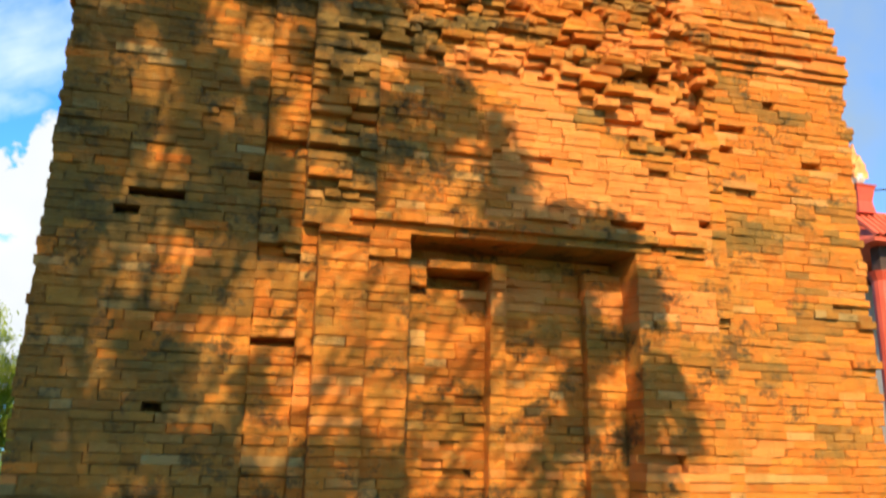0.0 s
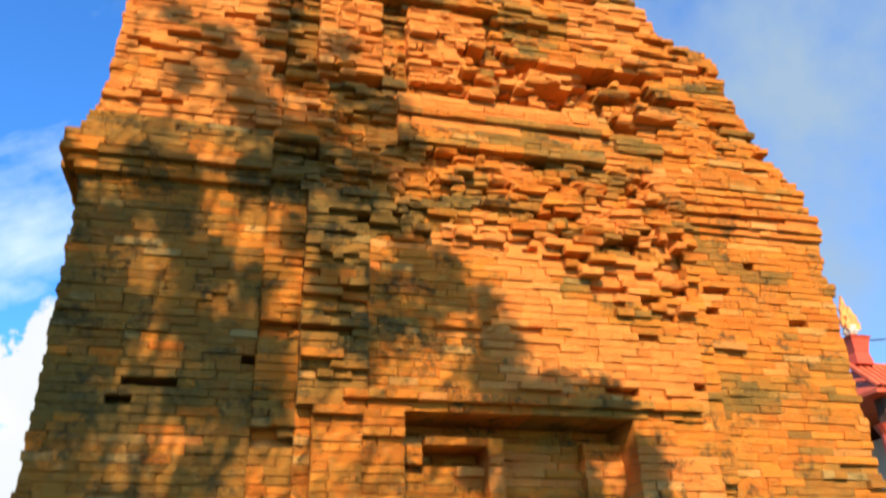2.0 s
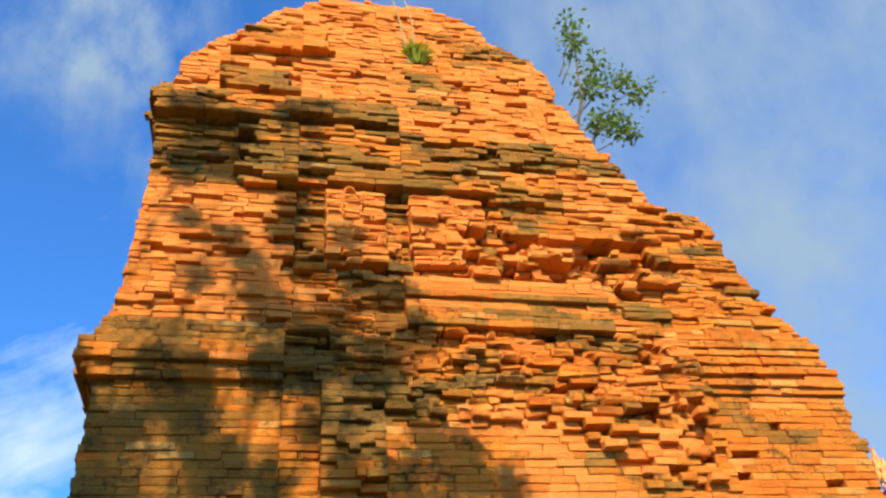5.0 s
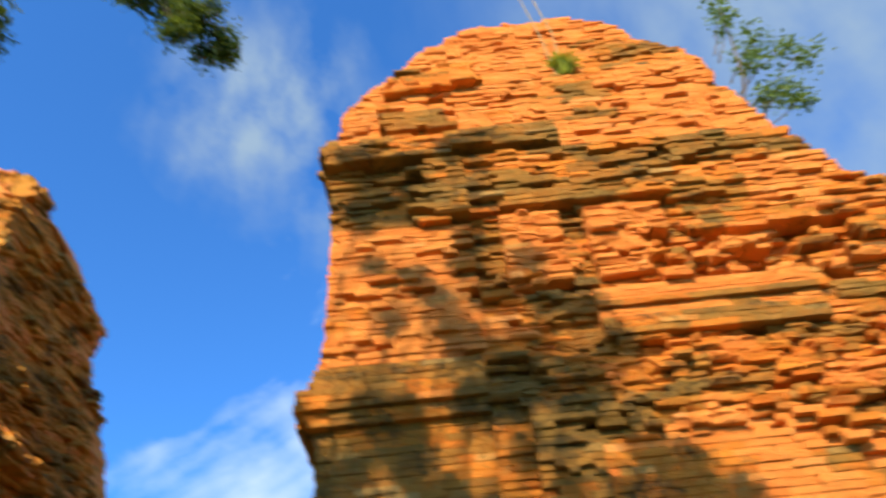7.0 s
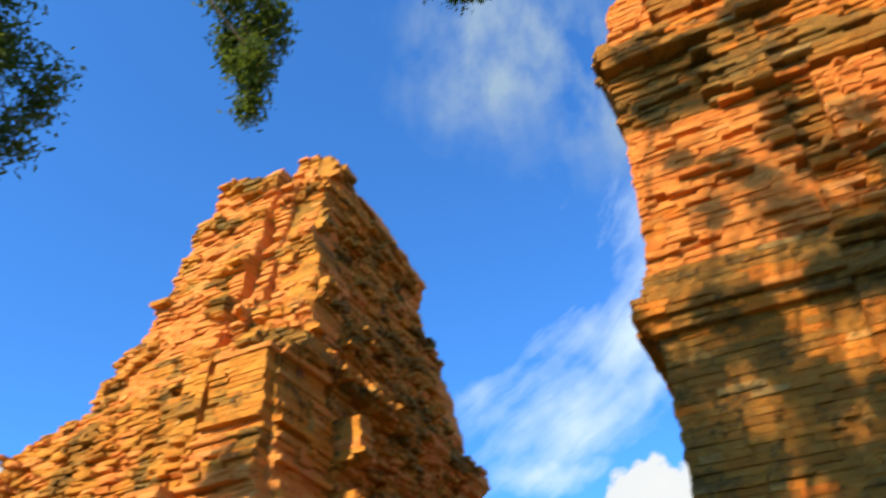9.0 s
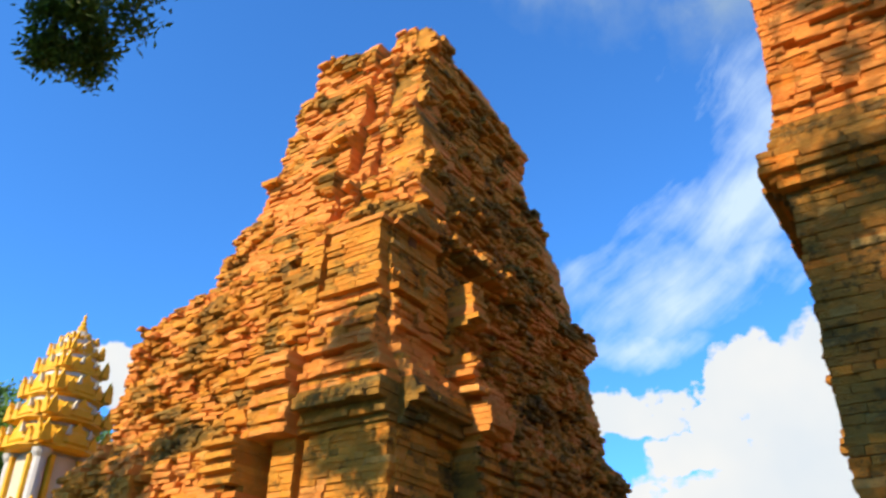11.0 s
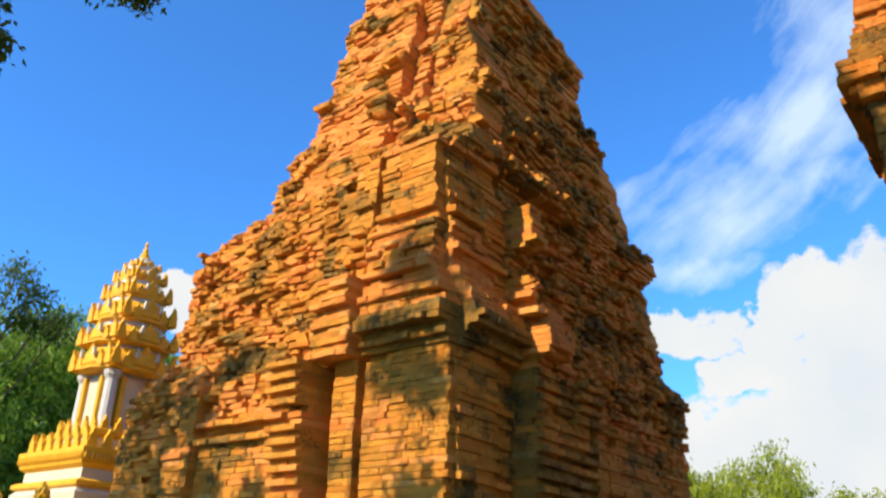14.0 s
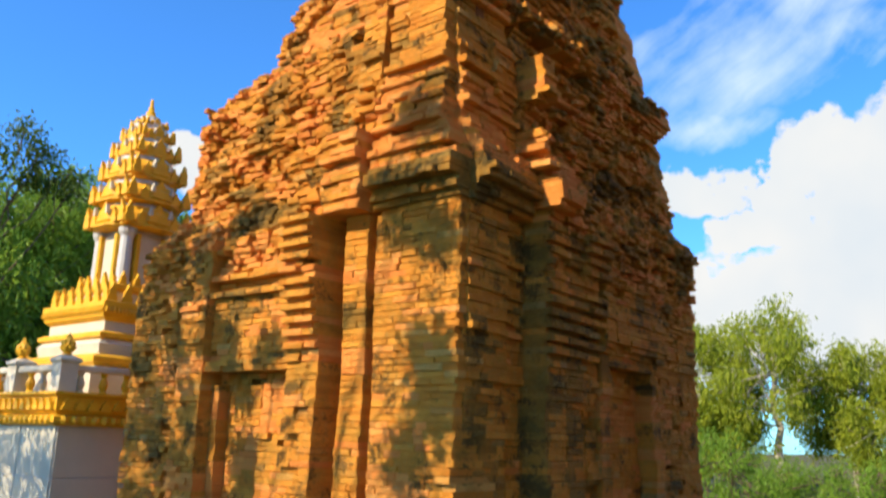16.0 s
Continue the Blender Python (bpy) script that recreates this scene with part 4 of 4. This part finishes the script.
# sapling rooted high on the first tower
sap = [(3.51, 5.6, 9.05, 0.16, 0.16, 0.2), (3.66, 5.55, 9.45, 0.18, 0.18, 0.22), (3.48, 5.6, 9.85, 0.16, 0.16, 0.2), (3.91, 5.5, 9.2, 0.2, 0.2, 0.16), (4.01, 5.45, 8.95, 0.16, 0.16, 0.16), (3.71, 5.6, 8.6, 0.16, 0.16, 0.16),
       (3.56, 5.6, 10.3, 0.14, 0.14, 0.2), (3.76, 5.5, 8.25, 0.1, 0.1, 0.12), (3.51, 5.6, 8.45, 0.1, 0.1, 0.14)]


def sapling():
    rng = random.Random(77)
    root = thing("sapling", (2.81, 6.2, 7.1), "thin leafy sapling rooted in the ruined tower", "tree")
    bm = bmesh.new()
    tube(bm, [(-0.2, 0.1, -0.5), (0.1, 0.0, 0.2), (0.4, -0.3, 0.9), (0.6, -0.55, 1.8), (0.72, -0.6, 3.0)], (0.035, 0.03, 0.024, 0.016, 0.008), 6)
    part("trunk", bm, BARK, root)
    vs, fs = [], []
    for x, y, z, rx, ry, rz in sap:
        c = Vector((x - 2.81, y - 6.2, z - 7.1))
        bm = bmesh.new()
        tube(bm, bend((0.45 + 0.1 * rng.random(), -0.42, min(max(c.z - 0.5, 0.9), 2.4)), c, rng, 0, 0.05, 4), (0.012, 0.01, 0.008, 0.006, 0.004), 5)
        part("limb", bm, BARK, root)
        clump(vs, fs, c, (rx, ry, rz), 120, 0.085, rng, 0.6, 0.6)
    leaf_part("crown", vs, fs, LEAF_DULL, root)


sapling()


# far trees
def far_tree(label, at, height, width, leaf_size, count, mat, bark, seed, hang=0.6, clumps=26, low=0.3, group="trees behind the towers"):
    rng = random.Random(seed)
    rows = []
    for i in range(clumps):
        s = low + (1 - low) * (i + rng.random()) / clumps
        w = width * (0.35 + 0.9 * math.sin(math.pi * min(1.0, max(0.0, (s - low * 0.6) / (1.04 - low * 0.6)))) ** 0.8) * 0.5
        a = rng.uniform(0, 2 * math.pi)
        r = w * rng.random() ** 0.5
        q = width * rng.uniform(0.12, 0.2)
        rows.append((at[0] + r * math.cos(a), at[1] + r * math.sin(a), height * s - q * 0.6, q, q, q * rng.uniform(0.8, 1.4)))
    return tree(label, at, height * 0.62, height * 0.018, rows, leaf_size, count, mat, bark, seed, hang, group, 0.3, twig=0.02)


def spot(az, dist):
    return -0.69 - dist * math.sin(radians(az)), 0.09 + dist * math.cos(radians(az))


for i, (az, dist, el, wide, low) in enumerate(((20.6, 33, 9.0, 3.0, 0.15), (18.6, 35, 8.0, 2.6, 0.2), (15.6, 32, 9.3, 3.8, 0.34), (11.2, 33, 6.6, 3.0, 0.42), (8.6, 32, 5.2, 3.0, 0.3), (24.5, 38, 9.0, 5.0, 0.2), (5.6, 40, 6.0, 5.0, 0.2))):
    far_tree("slender light-green tree with drooping sunlit foliage", spot(az, dist), 1.65 + dist * math.tan(radians(el)), wide, 0.22, 420, LEAF_LIGHT, PALE_BARK, 100 + i, 1.3, 30, low)
# low bushes under them
for i, (az, dist, tall) in enumerate(((10.0, 27, 1.7), (12.2, 29, 1.2), (18.5, 26, 1.9), (20.8, 28, 2.4), (15.5, 30, 1.3), (7.8, 26, 1.8))):
    far_tree("low dark-green bush in rough grass", spot(az, dist), tall, 2.6, 0.16, 220, LEAF, BARK, 160 + i, 0.6, 14, 0.05, "bushes under the trees")
for i, (az, dist, el, wide) in enumerate(((69, 24, 16.5, 8), (64.5, 26, 15.5, 7), (60.5, 27, 16.0, 6.5), (74, 22, 17, 8), (56, 40, 9, 8))):
    far_tree("large dense green tree behind the golden shrine", spot(az, dist), 1.65 + dist * math.tan(radians(el)), wide, 0.24, 620, LEAF, BARK, 140 + i, 1.0, 50, 0.12)
# dark tufted twigs before the dense trees
twig_rows = []
for az, el, r in ((67.3, 18.6, 0.42), (65.9, 17.6, 0.36), (66.5, 16.0, 0.34), (65.0, 15.8, 0.42), (63.6, 15.8, 0.42), (68.6, 17.2, 0.5), (69.5, 15.5, 0.4), (70.8, 18.2, 0.5)):
    x, y = spot(az, 18)
    twig_rows.append((x, y, 1.62 + 18 * math.tan(radians(el)), r, r, r * 0.75))
tree("thin dark-leaved tree beyond the golden shrine", spot(69.5, 18.5), 4.2, 0.12, twig_rows, 0.13, 330, LEAF_DARK, BARK, 171, 1.3, twig=0.018, group="trees behind the towers")


# ---- golden shrine ----
def lotus(bm, at, size, petals=8):
    """A closed bud whose petals show as ridges of one body, on a neck."""
    sides = petals * 4
    rows = []
    for r, h, flute, shift in ((0.30, 0.0, 0.0, 0), (0.34, 0.1, 0.0, 0), (0.22, 0.2, 0.0, 0), (0.36, 0.32, 0.05, 0), (0.46, 0.5, 0.10, 0), (0.49, 0.62, 0.13, 0), (0.40, 0.70, 0.06, 2), (0.42, 0.82, 0.12, 2),
                               (0.36, 0.98, 0.14, 2), (0.24, 1.12, 0.06, 0), (0.20, 1.24, 0.12, 0), (0.10, 1.40, 0.05, 0), (0.01, 1.55, 0.0, 0)):
        row = []
        for i in range(sides):
            a = 2 * math.pi * i / sides
            q = size * r * (1 + flute * math.cos(2 * math.pi * (i + shift) / 4))
            row.append(bm.verts.new((at[0] + q * math.cos(a), at[1] + q * math.sin(a), at[2] + size * h)))
        rows.append(row)
    for a, b in zip(rows, rows[1:]):
        for i in range(sides):
            bm.faces.new((a[i], a[(i + 1) % sides], b[(i + 1) % sides], b[i]))
    bm.faces.new(rows[0][::-1])
    bm.faces.new(rows[-1])


def antefix(bm, at, width, height, out, side):
    """An upright flame-shaped leaf of thickness, facing the given side (0 front, 1 right, 2 back, 3 left)."""
    shape = ((-0.5, 0), (0.5, 0), (0.55, 0.25), (0.36, 0.45), (0.42, 0.62), (0.18, 0.8), (0.0, 1.1), (-0.18, 0.8), (-0.42, 0.62), (-0.36, 0.45), (-0.55, 0.25))
    d = ((0, -1), (1, 0), (0, 1), (-1, 0))[side]
    s = (-d[1], d[0])
    rows = []
    for depth in (0.0, 0.05):
        row = []
        for a, h in shape:
            lean = h * height * 0.03
            row.append(bm.verts.new((at[0] + s[0] * a * width + d[0] * (out + depth + lean), at[1] + s[1] * a * width + d[1] * (out + depth + lean), at[2] + h * height)))
        rows.append(row)
    n = len(shape)
    bm.faces.new(rows[0][::-1])
    bm.faces.new(rows[1])
    for i in range(n):
        bm.faces.new((rows[0][i], rows[0][(i + 1) % n], rows[1][(i + 1) % n], rows[1][i]))


def baluster(bm, at, h, r):
    ring_solid(bm, [(r, at[2]), (r * 0.6, at[2] + h * 0.12), (r, at[2] + h * 0.38), (r * 0.95, at[2] + h * 0.5), (r * 0.5, at[2] + h * 0.78), (r * 0.9, at[2] + h)], 8, 0, at)


def shrine():
    root = thing("golden_shrine", (-11.1, 6.2, 0), "white and gold tiered shrine with a pointed spire", "shrine")
    H = 1.66
    bm = bmesh.new()
    square_solid(bm, [(H - 0.06, 0.0), (H - 0.06, 1.66)])
    plinth = part("plinth", bm, GREY, root, "tiled white plinth")
    for side in range(4):
        turn = Matrix.Rotation(side * math.pi / 2, 4, "Z")
        for col in range(4):
            for row in range(3):
                bm = bmesh.new()
                w, h0 = 2 * (H - 0.06) / 4, 1.66 / 3
                add_box(bm, -H + 0.06 + col * w + 0.006, -H + 0.045, row * h0 + 0.006, -H + 0.06 + (col + 1) * w - 0.006, -H + 0.075, (row + 1) * h0 - 0.006, 0.004)
                bmesh.ops.transform(bm, matrix=turn, verts=bm.verts)
                part("tile", bm, TILE_WHITE, plinth)
    bm = bmesh.new()
    square_solid(bm, [(H - 0.02, 1.66), (H + 0.05, 1.70), (H + 0.05, 1.76), (H - 0.02, 1.79)])
    mould = part("lower_moulding", bm, GOLD, root, "gold painted moulding")
    bm = bmesh.new()
    for side in range(4):
        for i in range(28):
            p = (-H + (i + 0.5) * 2 * H / 28, -H - 0.05, 1.68)
            q = Matrix.Rotation(side * math.pi / 2, 3, "Z") @ Vector(p)
            ring_solid(bm, [(0.03, q.z), (0.045, q.z + 0.04), (0.03, q.z + 0.09)], 6, 0, (q.x, q.y))
    tagged(part("bead", bm, GOLD, mould), kind="stuff")
    bm = bmesh.new()
    square_solid(bm, [(H, 1.79), (H + 0.03, 1.83), (H + 0.03, 1.97), (H + 0.08, 2.0), (H + 0.08, 2.03), (H - 0.3, 2.032)])
    band = part("frieze_band", bm, GOLD, root, "gold band with carved leaves")
    bm = bmesh.new()
    for side in range(4):
        for i in range(22):
            c = Matrix.Rotation(side * math.pi / 2, 3, "Z") @ Vector((-H + (i + 0.5) * 2 * H / 22, 0, 1.83))
            antefix(bm, (c.x if side % 2 == 0 else 0, c.y if side % 2 else 0, 1.835), 0.11, 0.11, H + 0.02, (0, 1, 2, 3)[side])
    tagged(part("carved_leaf", bm, GOLD, band), kind="stuff")
    # balustrade
    for side in range(4):
        turn = Matrix.Rotation(side * math.pi / 2, 4, "Z")
        bm = bmesh.new()
        add_box(bm, -H + 0.08, -H - 0.01, 2.26, H - 0.08, -H + 0.13, 2.33, 0.012)
        bmesh.ops.transform(bm, matrix=turn, verts=bm.verts)
        part("rail", bm, WHITE, root)
        for i in range(11):
            bm = bmesh.new()
            x = -H + 0.25 + i * (2 * H - 0.5) / 10
            baluster(bm, (x, -H + 0.06, 2.03), 0.23, 0.055)
            bmesh.ops.transform(bm, matrix=turn, verts=bm.verts)
            part("baluster", bm, GOLD if i % 3 else WHITE, root)
        for x in (-H + 0.06, -H * 0.33, H * 0.33):
            bm = bmesh.new()
            square_solid(bm, [(0.10, 2.03), (0.10, 2.34), (0.125, 2.36), (0.125, 2.39), (0.05, 2.43)], (x, -H + 0.06))
            bmesh.ops.transform(bm, matrix=turn, verts=bm.verts)
            post = part("post", bm, WHITE, root)
            bm = bmesh.new()
            lotus(bm, (x, -H + 0.06, 2.42), 0.17)
            bmesh.ops.transform(bm, matrix=turn, verts=bm.verts)
            part("lotus_bud", bm, GOLD, post, "gold lotus bud")
    # stepped base
    steps = (("base_step", [(0.94, 2.0), (0.94, 2.36), (0.89, 2.40)], WHITE), ("base_moulding", [(0.86, 2.40), (0.92, 2.46), (0.92, 2.52), (0.86, 2.56)], GOLD),
             ("base_step", [(0.78, 2.56), (0.81, 2.70), (0.76, 2.76)], WHITE), ("base_moulding", [(0.76, 2.76), (0.81, 2.79), (0.81, 2.84), (0.74, 2.87)], GOLD),
             ("base_step", [(0.71, 2.87), (0.71, 3.0)], WHITE), ("base_moulding", [(0.71, 3.0), (0.77, 3.05), (0.80, 3.20), (0.80, 3.25), (0.72, 3.27)], GOLD),
             ("base_step", [(0.55, 3.27), (0.55, 3.42)], WHITE), ("base_moulding", [(0.52, 3.42), (0.59, 3.46), (0.59, 3.52), (0.50, 3.55)], GOLD))
    for name, rings, mat in steps:
        bm = bmesh.new()
        square_solid(bm, rings)
        part(name, bm, mat, root)
    bm = bmesh.new()
    for side in range(4):
        for i in range(7):
            a = -0.66 + i * 0.22
            antefix(bm, ((a if side % 2 == 0 else 0), (a if side % 2 else 0), 3.25), 0.13, 0.24, 0.68, side)
        for i in range(5):
            a = -0.42 + i * 0.21
            antefix(bm, ((a if side % 2 == 0 else 0), (a if side % 2 else 0), 3.5), 0.11, 0.2, 0.48, side)
    tagged(part("flame_leaf", bm, GOLD, root, "row of gold flame-shaped leaves"), kind="stuff")
    bm = bmesh.new()
    for side in range(4):
        for i in range(30):
            c = Matrix.Rotation(side * math.pi / 2, 3, "Z") @ Vector((-0.76 + i * 1.52 / 29, -0.80, 3.10))
            ring_solid(bm, [(0.016, c.z), (0.024, c.z + 0.03), (0.016, c.z + 0.08)], 5, 0, (c.x, c.y))
    tagged(part("bead", bm, GOLD, root), kind="stuff")
    # cell with corner columns and niches
    bm = bmesh.new()
    square_solid(bm, [(0.34, 3.52), (0.33, 4.4)])
    cell = part("cell", bm, GREY, root, "grey-blue shrine cell")
    for sx in (-1, 1):
        for sy in (-1, 1):
            bm = bmesh.new()
            ring_solid(bm, [(0.12, 3.54), (0.13, 3.58), (0.09, 3.62), (0.085, 4.24), (0.12, 4.3), (0.13, 4.36)], 12, 0, (sx * 0.33, sy * 0.33))
            part("column", bm, GREY, root, "round grey column")
    for side in range(4):
        turn = Matrix.Rotation(side * math.pi / 2, 4, "Z")
        for x0, x1, mat, name in ((-0.23, -0.17, GOLD, "niche_frame"), (0.17, 0.23, GOLD, "niche_frame"), (-0.17, 0.17, WHITE, "niche_panel")):
            bm = bmesh.new()
            dy = 0.03 if name == "niche_panel" else 0.09
            add_box(bm, x0, -0.34 - dy, 3.56, x1, -0.30, 4.3, 0.008)
            bmesh.ops.transform(bm, matrix=turn, verts=bm.verts)
            part(name, bm, mat, cell)
    # tiered roof
    tiers = ((4.36, 0.52, 0.33), (4.74, 0.50, 0.29), (5.10, 0.435, 0.31), (5.46, 0.35, 0.25), (5.74, 0.265, 0.20), (5.96, 0.18, 0.11))
    for i, (z, w, h) in enumerate(tiers):
        bm = bmesh.new()
        ring_solid(bm, [(h0 * 1.16, z0) for h0, z0 in [(w * 0.86, z), (w, z + 0.03), (w, z + 0.06), (w * 0.9, z + 0.08), (w * 0.95, z + h * 0.35), (w * 0.93, z + h * 0.7), (w * 0.84, z + h), (w * 0.72, z + h * 1.06)]], 12, math.pi / 12)
        roof = part("roof_tier", bm, GOLD, root, "gold roof tier with flame leaves")
        bm = bmesh.new()
        ring_solid(bm, [(w * 0.90, z + h), (w * 0.86, z + h + 0.10)], 12, math.pi / 12)
        part("tier_neck", bm, GREY, roof)
        bm = bmesh.new()
        for side in range(4):
            for a, wide, tall in ((-0.86, 0.26, 0.85), (-0.5, 0.24, 0.6), (0.5, 0.24, 0.6), (0.86, 0.26, 0.85)):
                antefix(bm, ((a * w if side % 2 == 0 else 0), (a * w if side % 2 else 0), z + 0.06), w * wide, h * tall, w * 0.93, side)
            antefix(bm, (0, 0, z + 0.06), w * 0.75, h * 0.95, w * 0.90, side)
        tagged(part("flame_leaf", bm, GOLD, roof), kind="stuff")
        bm = bmesh.new()
        for side in range(4):
            for a in (-0.3, 0.3):
                antefix(bm, ((a * w if side % 2 == 0 else 0), (a * w if side % 2 else 0), z + h * 0.6), w * 0.10, h * 0.35, w * 1.04, side)
        tagged(part("white_leaf", bm, WHITE, roof, "white painted scroll leaves"), kind="stuff")
    bm = bmesh.new()
    ring_solid(bm, [(0.16, 6.01), (0.17, 6.06), (0.12, 6.09), (0.13, 6.13), (0.09, 6.16), (0.10, 6.20), (0.065, 6.23), (0.07, 6.27), (0.04, 6.30), (0.045, 6.34), (0.02, 6.40), (0.03, 6.44), (0.004, 6.50)], 14)
    part("finial", bm, GOLD, root, "ringed gold finial")


shrine()


# ---- red-roofed hall beyond the first tower ----
def hall():
    root = thing("temple_hall", (12.0, 10.2, 0), "temple hall with a red tiled roof and red columns", "building")
    x0 = -2.42
    bm = bmesh.new()
    add_box(bm, x0 + 1.2, 0.4, 0, 6, 6, 4.7)
    part("wall", bm, WHITE, root)
    # hipped roof with rows of tiles
    bm = bmesh.new()
    e, r = 5.02, 5.55
    pts = [(x0 - 0.25, -0.35, e), (7, -0.35, e), (7, 6.5, e), (x0 - 0.25, 6.5, e), (x0 + 0.1, 0.25, r), (6.5, 0.25, r), (6.5, 6, r), (x0 + 0.1, 6, r)]
    v = [bm.verts.new(p) for p in pts] + [bm.verts.new((p[0], p[1], p[2] - 0.06)) for p in pts[:4]]
    for f in ((0, 1, 5, 4), (1, 2, 6, 5), (2, 3, 7, 6), (3, 0, 4, 7), (4, 5, 6, 7), (8, 9, 1, 0), (9, 10, 2, 1), (10, 11, 3, 2), (11, 8, 0, 3), (11, 10, 9, 8)):
        bm.faces.new([v[i] for i in f])
    roof = part("roof", bm, RED, root, "red tiled roof")
    for i in range(30):
        bm = bmesh.new()
        x = x0 - 0.2 + i * 0.13
        tube(bm, [(x, -0.38, e + 0.02), (x + 0.06, 0.2, r + 0.02)], (0.045, 0.045), 6)
        part("roof_rib", bm, RED, roof)
    bm = bmesh.new()
    add_box(bm, x0 - 0.02, 0.17, r - 0.05, 6.4, 0.33, r + 0.07, 0.02)
    part("ridge", bm, RED, roof, "red ridge with white lip")
    bm = bmesh.new()
    square_solid(bm, [(0.16, r), (0.13, r + 0.2), (0.17, r + 0.42), (0.2, r + 0.47), (0.1, r + 0.5)], (x0 + 0.06, 0.2))
    neck = part("finial_base", bm, RED_PAINT, roof, "red finial base")
    bm = bmesh.new()
    lotus(bm, (x0 + 0.06, 0.2, r + 0.46), 0.24)
    part("finial_cup", bm, WHITE, neck, "white and gold cup")
    bm = bmesh.new()
    antefix(bm, (x0 + 0.02, 0.2, r + 0.68), 0.20, 0.50, -0.02, 0)
    antefix(bm, (x0 + 0.08, 0.2, r + 0.62), 0.26, 0.36, 0.03, 0)
    part("flame", bm, FLAME, neck, "gold and red flame ornament")
    bm = bmesh.new()
    add_box(bm, x0 + 0.05, -0.1, 4.55, 6, 0.1, 4.98, 0.02)
    part("beam", bm, DARK, root, "dark eaves beam")
    for x in (x0 + 0.12, x0 + 2.4, x0 + 4.7):
        bm = bmesh.new()
        ring_solid(bm, [(0.24, 0), (0.24, 0.2), (0.17, 0.25), (0.15, 4.4), (0.22, 4.55)], 14, 0, (x, 0.0))
        part("column", bm, RED_PAINT, root, "red painted column")


hall()

# a slack cable beside the hall
bm = bmesh.new()
tube(bm, [(9.7, 10.6, 6.05), (11.5, 10.4, 6.2), (14, 10.2, 6.6), (18, 10, 7.6)], (0.012,) * 4, 5)
tagged(part("cable", bm, CABLE, None, "thin black overhead cable"), category="cable")

# the nearest bricks one by one
lay_single_bricks(t1_singles, t1_parts, t1_away, 51, CLAY_TINTS[11])
lay_single_bricks(t2_singles, t2_parts, t2_away, 52, CLAY_TINTS[12])
